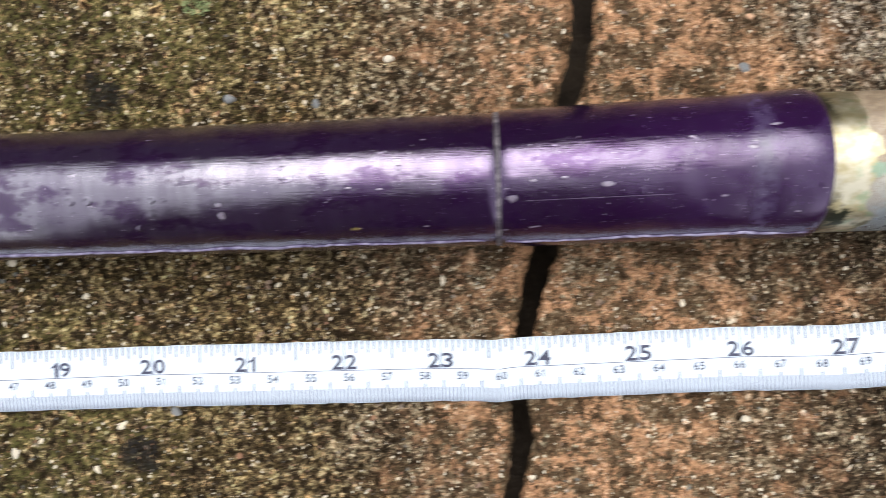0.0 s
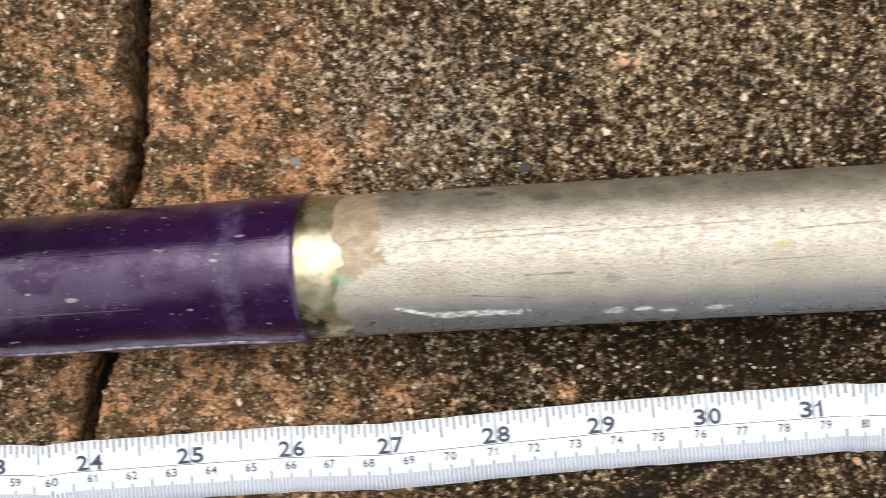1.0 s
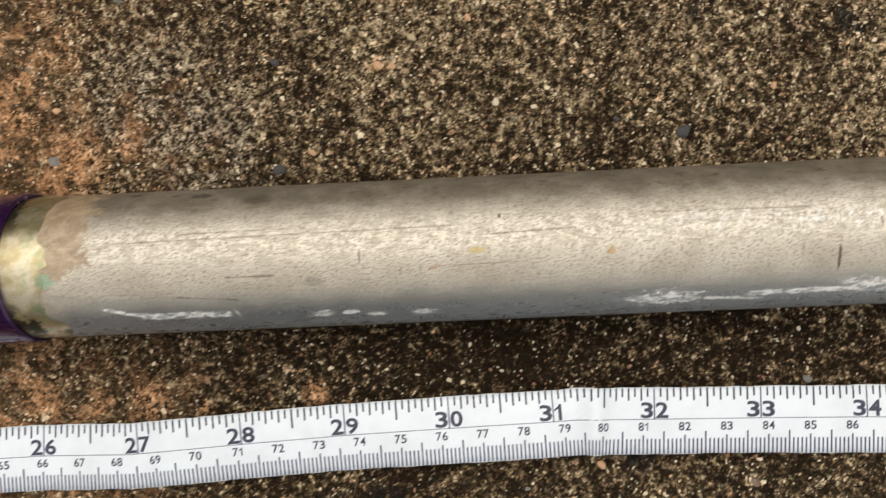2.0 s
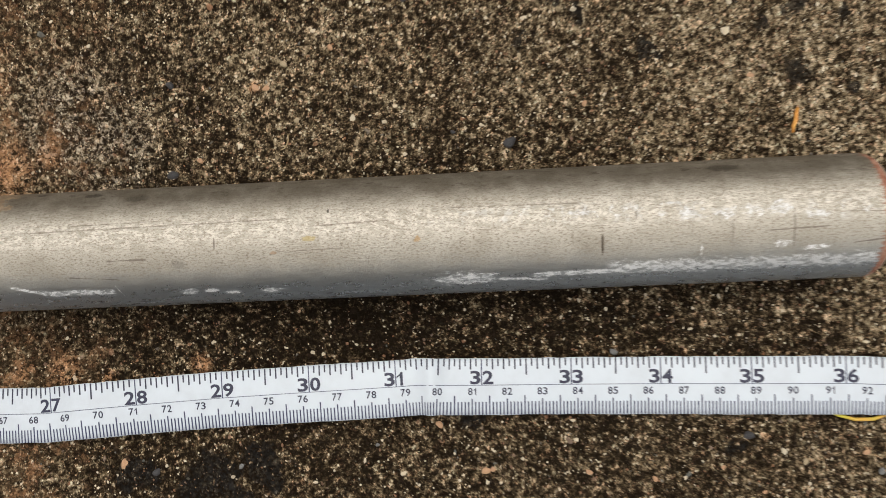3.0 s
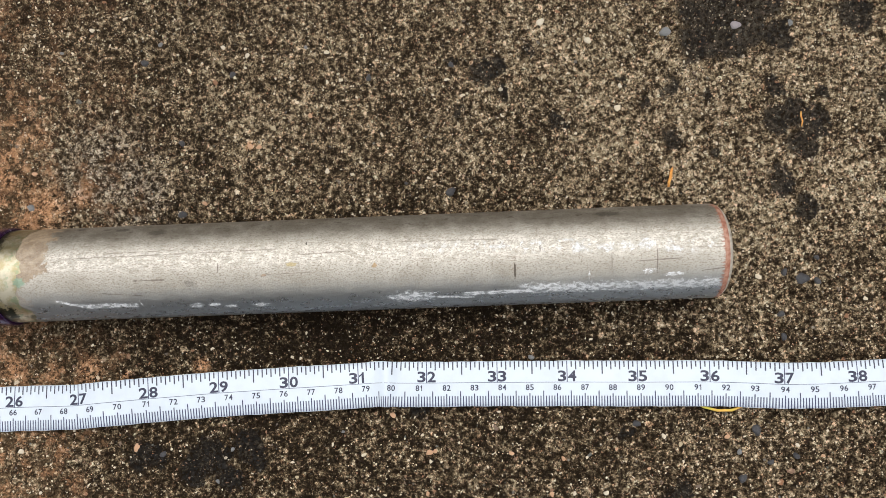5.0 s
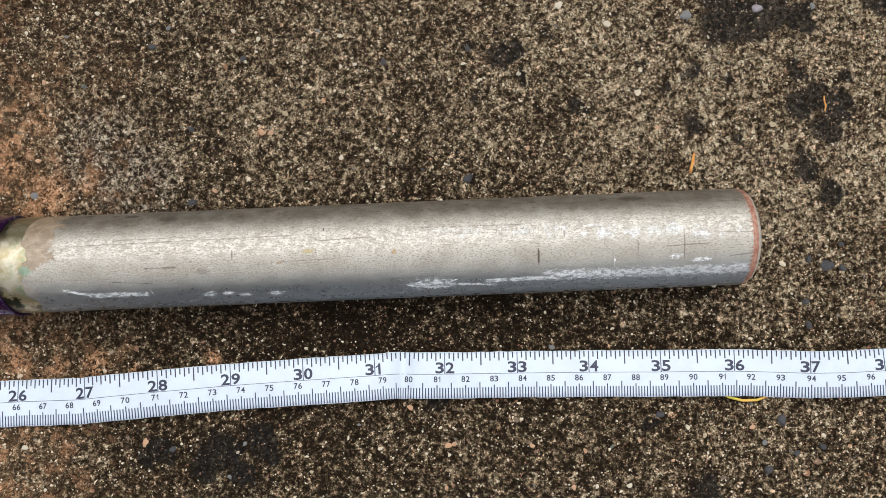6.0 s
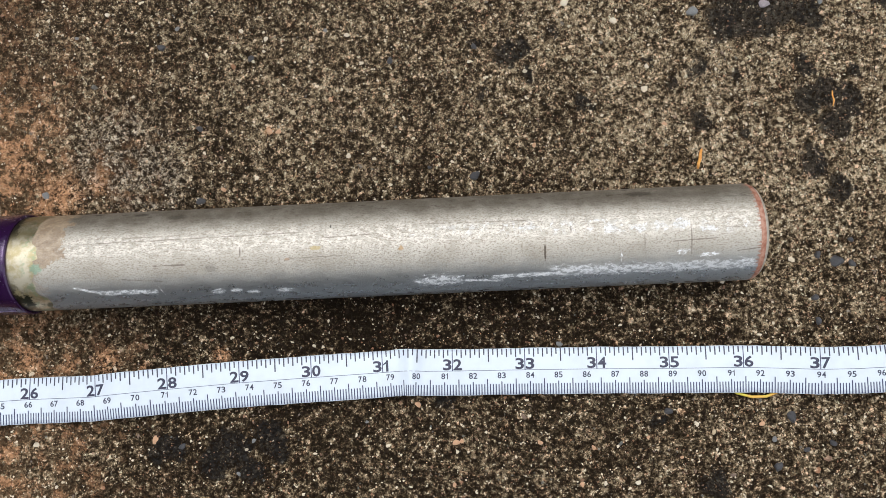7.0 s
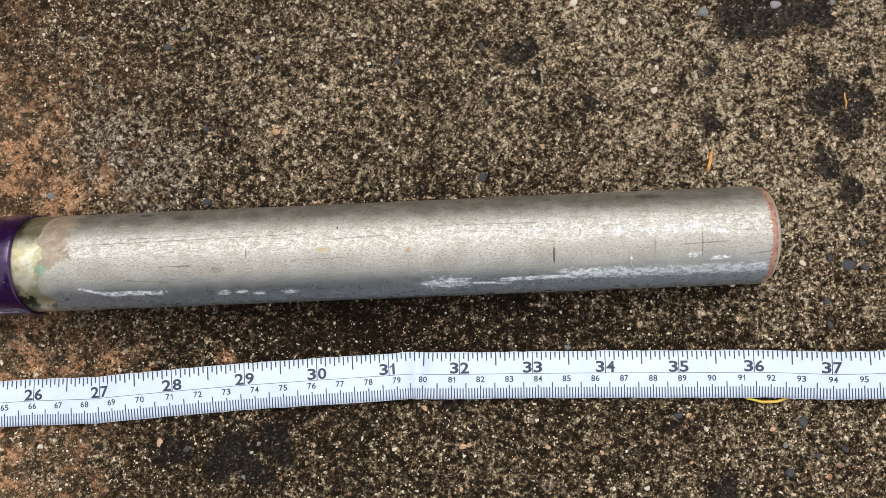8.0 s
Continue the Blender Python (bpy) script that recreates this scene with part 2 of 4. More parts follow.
def grain_material():
    n = Nodes("sand_grain")
    orange, dark, pale, wide, blot, near, crust, olive = ground_masks(n)
    r = n.geo.outputs["Random Per Island"]
    clump = n.math("ADD", n.math("MULTIPLY", n.noise(420.0, 4, 0.7), 0.6), n.math("MULTIPLY", blot, 0.4))
    pick = n.math("MULTIPLY_ADD", r, 0.42, n.math("MULTIPLY", n.math("SUBTRACT", crust, 0.5), 5.2))
    pick = n.math("ADD", pick, n.math("MULTIPLY", n.math("SUBTRACT", clump, 0.5), 1.4))
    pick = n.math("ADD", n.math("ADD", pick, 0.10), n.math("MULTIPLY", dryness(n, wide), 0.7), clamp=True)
    col = n.ramp(pick, [(0.0, (0.018, 0.0115, 0.0065)), (0.26, (0.048, 0.031, 0.017)), (0.45, (0.125, 0.088, 0.050)), (0.62, (0.28, 0.212, 0.130)),
                        (0.80, (0.50, 0.395, 0.262)), (1.0, (0.70, 0.585, 0.425))])
    col = n.mix(n.math("MULTIPLY", near, n.step(r, 0.2, 0.8, (0.65, 0.10))), col, (0.155, 0.096, 0.051))
    col = n.mix(olive, col, (0.96, 0.92, 0.66), "MULTIPLY")
    odd = n.math("FRACT", n.math("MULTIPLY", r, 57.0))
    col = n.mix(0.85, col, n.mix(n.math("FRACT", n.math("MULTIPLY", r, 131.0)), (1.16, 0.94, 0.86), (0.84, 0.98, 1.02)), "MULTIPLY")
    col = n.mix(n.step(odd, 0.93, 0.94, (0.0, 0.75)), col, n.mix(n.math("FRACT", n.math("MULTIPLY", r, 211.0)), (0.14, 0.15, 0.14), (0.36, 0.18, 0.10)))
    col = n.mix(n.step(n.math("FRACT", n.math("MULTIPLY", r, 93.0)), 0.945, 0.950, (0.0, 0.85)), col, (0.72, 0.63, 0.48))
    col = n.mix(n.math("MULTIPLY", orange, 0.88), col, n.mix(n.step(crust, 0.4, 0.6), (0.34, 0.165, 0.085), (0.76, 0.45, 0.26)))
    col = n.mix(n.math("MULTIPLY", pale, 0.7), col, (0.64, 0.57, 0.47))
    col = n.mix(n.math("MULTIPLY", dark, n.step(odd, 0.78, 0.77, (0.30, 0.90))), col, (0.016, 0.015, 0.014))
    n.set(Base_Color=col, Roughness=0.75, Specular_IOR_Level=0.12)
    n.bump(n.noise(3000.0, 3), 0.5, 0.0002)
    return n.mat


def soil_material():
    n = Nodes("dark_soil")
    n.set(Base_Color=n.ramp(n.noise(60.0, 5, 0.7), [(0.3, (0.018, 0.013, 0.009)), (0.7, (0.07, 0.05, 0.032))]), Roughness=0.95)
    n.bump(n.noise(300.0, 4), 0.8, 0.002)
    return n.mat


def pebble_material(name, a, b, rough=0.55):
    n = Nodes(name)
    n.set(Base_Color=n.mix(n.step(n.noise(900.0, 3), 0.35, 0.65), a, b), Roughness=rough)
    n.bump(n.noise(1600.0, 3), 0.5, 0.0003)
    return n.mat


def round_pipe(n):
    """Along the pole, and round it: the angle from its top in radians, positive towards +y."""
    p = n.split()
    return p[0], n.math("ARCTAN2", p[1], p[2])


def tube_material():
    n = Nodes("worn_grey_metal")
    x, ang = round_pipe(n)
    near = n.join(x, n.math("MULTIPLY", ang, 0.016), 0.0)
    half = n.join(n.math("MULTIPLY", x, 0.5), n.math("MULTIPLY", ang, 0.016), 0.0)
    flow = n.join(n.math("MULTIPLY", x, 0.05), n.math("MULTIPLY", ang, 0.016), 0.0)
    streak = n.noise(1000.0, 4, 0.65, flow)
    fine = n.noise(2400.0, 5, 0.78, half)
    cloud = n.noise(90.0, 4, 0.6, near)
    mottle = n.noise(420.0, 5, 0.72, half)
    edge = n.noise(900.0, 4, 0.7, near)
    # dull zinc, clean below with bluish reflected shade painted in, beige with oxide towards the crown
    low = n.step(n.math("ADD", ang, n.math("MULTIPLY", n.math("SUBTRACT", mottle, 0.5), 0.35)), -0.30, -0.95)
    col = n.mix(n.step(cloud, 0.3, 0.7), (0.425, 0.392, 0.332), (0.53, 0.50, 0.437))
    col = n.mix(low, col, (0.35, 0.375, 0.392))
    # pale mottling on the crown, its highlight painted into the colour
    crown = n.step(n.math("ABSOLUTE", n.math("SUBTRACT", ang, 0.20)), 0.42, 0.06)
    bloom_sheen = n.math("MULTIPLY", crown, n.step(n.noise(700.0, 6, 0.82, half), 0.47, 0.55))
    col = n.mix(n.math("MULTIPLY", bloom_sheen, 0.85), col, (0.74, 0.70, 0.63))
    # brown specks and a few hairlines
    col = n.mix(n.math("MULTIPLY", n.step(ang, -0.75, -0.20, (0.2, 1.0)), n.step(fine, 0.52, 0.59, (0.0, 0.70))), col, (0.20, 0.155, 0.112))
    col = n.mix(n.math("MULTIPLY", n.step(n.noise(560.0, 6, 0.8, near), 0.54, 0.63, (0.0, 0.45)), n.step(ang, -0.9, 0.1, (0.15, 1.0))), col, (0.25, 0.20, 0.155))
    col = n.mix(n.math("MULTIPLY", n.step(streak, 0.64, 0.69, (0.0, 0.55)), n.step(ang, -0.5, 0.1, (0.25, 1.0))), col, (0.19, 0.145, 0.105))
    # mottled brown, darker towards the edge of the upper flank
    flank_brown = n.math("MULTIPLY", n.step(n.math("ADD", ang, n.math("MULTIPLY", n.math("SUBTRACT", mottle, 0.5), 0.5)), 0.38, 0.85), n.step(n.noise(130.0, 4, 0.6, near), 0.30, 0.6, (0.50, 0.85)))
    col = n.mix(flank_brown, col, (0.155, 0.132, 0.100))
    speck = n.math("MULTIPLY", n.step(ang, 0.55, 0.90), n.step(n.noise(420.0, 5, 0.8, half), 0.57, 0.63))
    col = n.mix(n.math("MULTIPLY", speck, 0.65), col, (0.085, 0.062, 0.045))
    for x0, a0, rx, ry, much in ((-0.0763, 1.03, 0.0030, 0.0012, 0.75), (-0.0635, 0.87, 0.0040, 0.0016, 0.5), (-0.0917, 1.15, 0.0016, 0.0010, 0.7), (0.0879, 0.93, 0.0050, 0.0018, 0.65),
                                 (-0.0511, -0.35, 0.0024, 0.0014, 0.28), (-0.1023, -0.91, 0.0008, 0.0007, 0.7), (-0.0121, 0.40, 0.0004, 0.0006, 0.85), (-0.0140, -1.12, 0.0012, 0.0004, 0.8)):
        col = n.mix(n.math("MULTIPLY", n.blob(x, ang, x0, a0, rx, ry, 1.8, edge), much), col, (0.060, 0.050, 0.040))
    # dark scratches along the tube
    for x0, a0, x1, a1, w, much in ((-0.0956, 0.25, -0.020, 0.30, 0.00022, 0.45), (-0.0800, 0.34, -0.055, 0.36, 0.00014, 0.5), (-0.0700, -0.25, -0.0590, -0.25, 0.00022, 0.6), (-0.0810, -0.50, -0.0670, -0.58, 0.00014, 0.6),
                                    (-0.0260, -0.22, -0.0080, -0.20, 0.00014, 0.5), (0.0960, -0.22, 0.1110, -0.19, 0.00020, 0.6), (0.1165, -0.47, 0.1245, -0.42, 0.00020, 0.6),
                                    (-0.0170, 0.16, 0.0040, 0.20, 0.00020, 0.5), (0.1130, 0.02, 0.1240, 0.00, 0.00014, 0.45), (0.0180, 0.36, 0.0520, 0.33, 0.00018, 0.45)):
        col = n.mix(n.math("MULTIPLY", n.stroke(x, ang, x0, a0, x1, a1, w, 5.0, mottle), much), col, (0.12, 0.085, 0.06))
    # cross scratches
    for x0, a0, rx, ry, much in ((0.0561, -0.34, 0.00042, 0.0033, 0.85), (0.1023, -0.18, 0.00026, 0.0064, 0.55), (0.0876, -0.20, 0.00024, 0.0039, 0.35), (0.0645, 0.12, 0.00035, 0.0016, 0.5), (-0.0413, -0.04, 0.00030, 0.0017, 0.6)):
        col = n.mix(n.math("MULTIPLY", n.blob(x, ang, x0, a0, rx, ry, 1.4, edge), much), col, (0.095, 0.07, 0.05))
    # rust specks, green bloom at the collar
    for x0, a0, rx, ry, hue in ((0.0104, -0.11, 0.0011, 0.0008, (0.42, 0.24, 0.07)), (-0.0170, -0.03, 0.0022, 0.0008, (0.46, 0.36, 0.14)), (-0.0262, -0.23, 0.0010, 0.0005, (0.36, 0.22, 0.12))):
        col = n.mix(n.math("MULTIPLY", n.blob(x, ang, x0, a0, rx, ry, 2.6, edge), 0.6), col, hue)
    # tan residue beside the brass
    ragged = n.math("MULTIPLY", n.math("SUBTRACT", n.noise(220.0, 5, 0.7, near), 0.5), 0.016)
    tan = n.math("SUBTRACT", n.step(ang, -0.26, 0.02, (-0.1068, -0.0993)), n.math("ADD", x, ragged))
    tan = n.math("MULTIPLY", n.step(tan, -0.0002, 0.0006), n.step(ang, -0.36, -0.16, (0.40, 0.9)))
    col = n.mix(n.math("MULTIPLY", tan, n.step(fine, 0.4, 0.6, (0.95, 0.55))), col, n.mix(n.step(n.noise(260.0, 5, 0.75, near), 0.42, 0.58), (0.235, 0.150, 0.08), (0.38, 0.275, 0.17)))
    green = n.blob(x, ang, -0.1080, -0.20, 0.0022, 0.0019, 1.6, edge)
    col = n.mix(n.math("MULTIPLY", green, 0.8), col, (0.25, 0.37, 0.27))
    # white scuffs along the lower flank: a ragged one, four dabs, a long rub towards the end
    scrawl = n.noise(1000.0, 6, 0.85, half, 0.6)
    scuff = n.math("MAXIMUM", n.stroke(x, ang, -0.0975, -0.64, -0.0880, -0.82, 0.0006, 3.0, scrawl), n.stroke(x, ang, -0.0900, -0.81, -0.0695, -0.83, 0.0011, 4.0, scrawl))
    scuff = n.math("MAXIMUM", scuff, n.stroke(x, ang, -0.0692, -0.70, -0.0680, -0.95, 0.0005, 3.0, scrawl))
    for x0, a0, rx, ry in ((-0.0505, -0.89, 0.0022, 0.0012), (-0.0445, -0.89, 0.0021, 0.0008), (-0.0390, -0.96, 0.0026, 0.0011), (-0.0290, -0.95, 0.0027, 0.0011), (0.0222, -0.87, 0.0085, 0.0024),
                           (0.0803, -0.48, 0.0003, 0.0017), (0.0997, -0.43, 0.0024, 0.0010), (0.1080, -0.52, 0.0030, 0.0008)):
        scuff = n.math("MAXIMUM", scuff, n.blob(x, ang, x0, a0, rx, ry, 4.2, scrawl))
    scuff = n.math("MAXIMUM", scuff, n.stroke(x, ang, 0.0300, -0.90, 0.0430, -0.96, 0.0007, 4.0, scrawl))
    rub = n.math("MAXIMUM", n.stroke(x, ang, 0.0380, -0.84, 0.0760, -0.80, 0.0010, 3.4, scrawl), n.stroke(x, ang, 0.0560, -0.76, 0.1260, -0.78, 0.0022, 4.6, scrawl))
    scuff = n.math("MAXIMUM", scuff, n.math("MULTIPLY", rub, n.step(x, 0.050, 0.100, (1.0, 0.75))))
    # worn bright flecks on the crown towards the end
    fleck = n.math("MULTIPLY", n.math("MULTIPLY", n.step(n.math("ABSOLUTE", n.math("SUBTRACT", ang, n.step(x, 0.03, 0.12, (0.20, 0.05)))), 0.20, 0.05), n.step(x, -0.01, 0.06, (0.0, 0.8))),
                   n.step(n.noise(380.0, 4, 0.7, near), 0.53, 0.58))
    for x0, a0, rx, ry in ((0.0771, 0.09, 0.0024, 0.0017), (0.0864, 0.07, 0.0022, 0.0014), (0.0918, 0.12, 0.0013, 0.0013), (0.0995, 0.14, 0.0028, 0.0017), (0.0735, 0.26, 0.0028, 0.0005), (0.1079, 0.01, 0.0030, 0.0010), (0.0510, 0.18, 0.0030, 0.0008)):
        fleck = n.math("MAXIMUM", fleck, n.blob(x, ang, x0, a0, rx, ry, 3.2, edge))
    scuff = n.math("MAXIMUM", scuff, n.math("MULTIPLY", fleck, 0.8))
    scuff = n.math("MULTIPLY", scuff, n.step(n.noise(800.0, 5, 0.8, half), 0.44, 0.54, (0.15, 1.0)))
    col = n.mix(scuff, col, (0.90, 0.91, 0.92))
    # rust creeping back from the rim in short streaks
    creep = n.step(n.math("ADD", x, n.math("MULTIPLY", n.math("SUBTRACT", n.noise(900.0, 4, 0.7, n.join(n.math("MULTIPLY", x, 0.12), n.math("MULTIPLY", ang, 0.016), 0.0)), 0.5), 0.010)), 0.1234, 0.1246)
    col = n.mix(n.math("MULTIPLY", creep, 0.8), col, (0.30, 0.125, 0.075))
    matt = n.math("MAXIMUM", n.math("MAXIMUM", scuff, creep), n.math("MULTIPLY", tan, 0.8))
    n.set(Base_Color=col, Metallic=n.math("SUBTRACT", n.step(low, 0.0, 1.0, (0.55, 0.90)), n.math("MULTIPLY", matt, 0.50)),
          Roughness=n.math("ADD", n.math("MULTIPLY", n.step(mottle, 0.35, 0.65, (0.42, 0.58)), n.step(low, 0.0, 1.0, (1.0, 0.60))), n.math("MULTIPLY", matt, 0.15)))
    n.bump(n.math("ADD", n.math("MULTIPLY", streak, 0.30), n.math("ADD", n.math("MULTIPLY", fine, 0.9), n.math("MULTIPLY", scuff, 0.5))), 0.55, 0.0004)
    return n.mat


def brass_material():
    n = Nodes("tarnished_brass")
    x, ang = round_pipe(n)
    near = n.join(x, n.math("MULTIPLY", ang, 0.016), 0.0)
    col = n.mix(n.step(n.noise(200.0, 5, 0.65, near), 0.40, 0.60), (0.48, 0.405, 0.235), (0.66, 0.60, 0.455))
    green = n.math("MULTIPLY", n.step(x, -0.114, -0.111), n.step(n.noise(260.0, 4, 0.65, near), 0.50, 0.60))
    col = n.mix(n.math("MULTIPLY", green, 0.75), col, (0.34, 0.42, 0.27))
    high = n.math("MULTIPLY", n.step(ang, 0.35, 0.75), n.step(n.noise(180.0, 4, 0.65, near), 0.36, 0.56))
    col = n.mix(n.math("MULTIPLY", high, 0.7), col, (0.30, 0.25, 0.12))
    low = n.math("MULTIPLY", n.step(ang, -0.8, -1.1), n.step(n.noise(220.0, 4, 0.6, near), 0.42, 0.56))
    col = n.mix(n.math("MULTIPLY", low, 0.85), col, (0.10, 0.09, 0.045))
    col = n.mix(n.math("MULTIPLY", n.blob(x, ang, -0.1080, -0.20, 0.0022, 0.0019, 1.6, n.noise(900.0, 4, 0.7, near)), 0.8), col, (0.25, 0.37, 0.27))
    col = n.mix(n.blob(x, ang, -0.1145, -0.95, 0.0030, 0.0036, 2.4, n.noise(500.0, 4, 0.7, near)), col, (0.035, 0.038, 0.022))
    # dark ragged band beside the sleeve's rim, strongest on the flanks
    rim = n.step(n.math("ADD", x, n.math("MULTIPLY", n.math("SUBTRACT", n.noise(300.0, 4, 0.7, near), 0.5), 0.010)), -0.1150, -0.1166)
    rim = n.math("MULTIPLY", rim, n.step(n.math("ABSOLUTE", ang), 0.35, 0.75, (0.15, 0.9)))
    col = n.mix(rim, col, (0.045, 0.040, 0.028))
    n.set(Base_Color=col, Metallic=0.9, Roughness=n.step(n.noise(300.0, 3, 0.6, near), 0.4, 0.7, (0.34, 0.50)))
    n.bump(n.noise(500.0, 3, 0.6, near), 0.15, 0.0003)
    return n.mat


def purple_material():
    n = Nodes("glossy_purple_plastic")
    x, ang = round_pipe(n)
    near = n.join(x, n.math("MULTIPLY", ang, 0.016), 0.0)
    cloud = n.noise(60.0, 4, 0.6, near)
    col = n.mix(cloud, (0.022, 0.0022, 0.030), (0.041, 0.0095, 0.072))
    # milky haze where the film has been rubbed, strongest towards the lip
    haze = n.math("MULTIPLY", n.step(x, -0.165, -0.130), n.step(n.noise(110.0, 5, 0.65, near), 0.44, 0.66))
    worn = n.step(n.math("ABSOLUTE", n.math("ADD", x, 0.1315)), 0.0036, 0.0010)
    haze = n.math("MAXIMUM", n.math("MULTIPLY", haze, 0.45), n.math("MULTIPLY", worn, n.step(n.noise(420.0, 4, 0.7, near), 0.38, 0.58, (0.25, 1.0))))
    col = n.mix(n.math("MULTIPLY", haze, 0.36), col, (0.085, 0.080, 0.125))
    # pale specks and a torn nick
    specks = n.step(n.noise(1500.0, 3, 0.6, n.join(n.math("MULTIPLY", x, 0.75), n.math("MULTIPLY", ang, 0.016), 0.0)), 0.665, 0.70)
    # short white scratches and trapped bubbles
    dash = n.join(n.math("MULTIPLY", x, 0.40), n.math("MULTIPLY", ang, 0.016), 0.0)
    dashes = n.math("MULTIPLY", n.step(n.voronoi(430.0, "Distance", dash), 0.135, 0.08), n.step(n.split(n.voronoi(430.0, "Color", dash))[0], 0.60, 0.64))
    bubble = n.math("MULTIPLY", n.step(n.voronoi(190.0, "Distance", near), 0.17, 0.09), n.step(n.split(n.voronoi(190.0, "Color", near))[1], 0.74, 0.77))
    specks = n.math("MAXIMUM", specks, dashes)
    edge = n.noise(900.0, 3, 0.6, near)
    for x0, a0, rx, ry in ((-0.1652, -0.27, 0.0017, 0.0006), (-0.1860, -0.42, 0.0012, 0.0008), (-0.2516, -0.38, 0.0006, 0.0006), (-0.2512, -0.55, 0.0008, 0.0012),
                           (-0.1345, 0.15, 0.0012, 0.0005), (-0.1290, 0.45, 0.0014, 0.0003)):
        specks = n.math("MAXIMUM", specks, n.blob(x, ang, x0, a0, rx, ry, 1.6, edge))
    specks = n.math("MAXIMUM", specks, n.math("MULTIPLY", n.stroke(x, ang, -0.1850, -0.46, -0.1500, -0.43, 0.00010, 2.0, edge), 0.4))
    # rings left by burst bubbles
    for x0, a0, r in ((-0.2858, -0.26, 0.0013), (-0.2818, -0.27, 0.0013), (-0.2668, -0.28, 0.0009), (-0.2367, 0.10, 0.0007), (-0.2355, -0.07, 0.0007), (-0.2107, 0.05, 0.0007), (-0.2496, -0.07, 0.0006), (-0.2853, 0.11, 0.0006), (-0.2640, -0.28, 0.0007)):
        ring = n.math("SUBTRACT", n.blob(x, ang, x0, a0, r, r), n.math("MULTIPLY", n.blob(x, ang, x0, a0, r * 0.55, r * 0.55), 1.0))
        bubble = n.math("MAXIMUM", bubble, n.math("MULTIPLY", ring, 2.0))
    col = n.mix(n.math("MULTIPLY", specks, 0.5), col, (0.36, 0.32, 0.36))
    col = n.mix(n.blob(x, ang, -0.2214, -0.83, 0.0014, 0.0005, 1.5, edge), col, (0.45, 0.33, 0.13))
    # bands round the sleeve where the film was stretched and shines less
    hoops = n.step(n.noise(130.0, 3, 0.6, n.join(x, n.math("MULTIPLY", ang, 0.002), 0.0)), 0.40, 0.60, (0.72, 1.0))
    scratch = n.noise(2600.0, 4, 0.75, n.join(n.math("MULTIPLY", x, 0.03), n.math("MULTIPLY", ang, 0.016), 0.0))
    n.set(Base_Color=col, Roughness=n.math("ADD", n.step(n.noise(200.0, 3, 0.6, near), 0.35, 0.7, (0.03, 0.08)), n.math("MULTIPLY", n.math("MAXIMUM", haze, n.step(n.noise(130.0, 5, 0.7, near), 0.50, 0.62, (0.0, 0.35))), 0.18)),
          Metallic=n.math("SUBTRACT", n.step(x, -0.180, -0.145, (0.70, 0.50)), n.math("MULTIPLY", n.math("MAXIMUM", haze, specks), 0.5)), Coat_Weight=n.math("MULTIPLY", n.math("MULTIPLY", n.math("MULTIPLY", hoops, n.step(x, -0.130, -0.190, (0.42, 1.0))), n.math("SUBTRACT", 1.0, n.math("MULTIPLY", haze, 0.5))), n.step(n.noise(120.0, 6, 0.7, n.join(n.math("MULTIPLY", x, 0.6), n.math("MULTIPLY", ang, 0.016), 0.0)), 0.40, 0.50, (0.32, 1.0))), Coat_Roughness=n.step(n.noise(170.0, 4, 0.65, near), 0.5, 0.65, (0.02, 0.05)), Coat_IOR=n.step(x, -0.190, -0.265, (1.74, 2.75)))
    h = n.math("ADD", n.math("MULTIPLY", scratch, 0.45), n.math("MULTIPLY", n.noise(260.0, 5, 0.68, n.join(n.math("MULTIPLY", x, 0.45), n.math("MULTIPLY", ang, 0.016), 0.0)), 0.55))
    h = n.math("ADD", h, n.math("MULTIPLY", n.noise(75.0, 3, 0.55, near), 3.0))
    n.bump(n.math("ADD", n.math("ADD", h, n.math("MULTIPLY", bubble, 1.1)), n.math("MULTIPLY", specks, 0.8)), 0.17, 0.0006)
    n.tree.links.new(n.bsdf.inputs["Normal"].links[0].from_socket, n.bsdf.inputs["Coat Normal"])
    return n.mat


def plain_material(name, a, b, scale, rough=0.5, metal=0.0, bump=0.2, size=0.0003):
    n = Nodes(name)
    n.set(Base_Color=n.mix(n.step(n.noise(scale, 4, 0.6), 0.35, 0.65), a, b), Roughness=rough, Metallic=metal)
    n.bump(n.noise(scale * 2.5, 3), bump, size)
    return n.mat


def tape_material():
    n = Nodes("white_coated_tape")
    weave = n.math("ADD", n.noise(2500.0, 2), n.noise(300.0, 3))
    col = n.mix(n.step(n.noise(120.0, 4, 0.65), 0.35, 0.75), (0.60, 0.665, 0.74), (0.55, 0.605, 0.672))
    col = n.mix(n.step(n.noise(1300.0, 3, 0.7), 0.66, 0.74, (0.0, 0.25)), col, (0.45, 0.43, 0.40))
    n.set(Base_Color=col, Roughness=0.42)
    n.bump(weave, 0.12, 0.0002)
    return n.mat


CONCRETE, GRAIN, SOIL = concrete_material(), grain_material(), soil_material()
TUBE, BRASS, PURPLE, TAPE = tube_material(), brass_material(), purple_material(), tape_material()
INK = plain_material("dark_blue_ink", (0.020, 0.022, 0.050), (0.035, 0.038, 0.075), 900.0, 0.5, bump=0.05)
FINE_INK = plain_material("fine_blue_ink", (0.028, 0.036, 0.090), (0.048, 0.056, 0.120), 900.0, 0.5, bump=0.05)
RUST = plain_material("red_brown_rust", (0.26, 0.095, 0.055), (0.43, 0.24, 0.17), 500.0, 0.7, 0.1, 0.5)
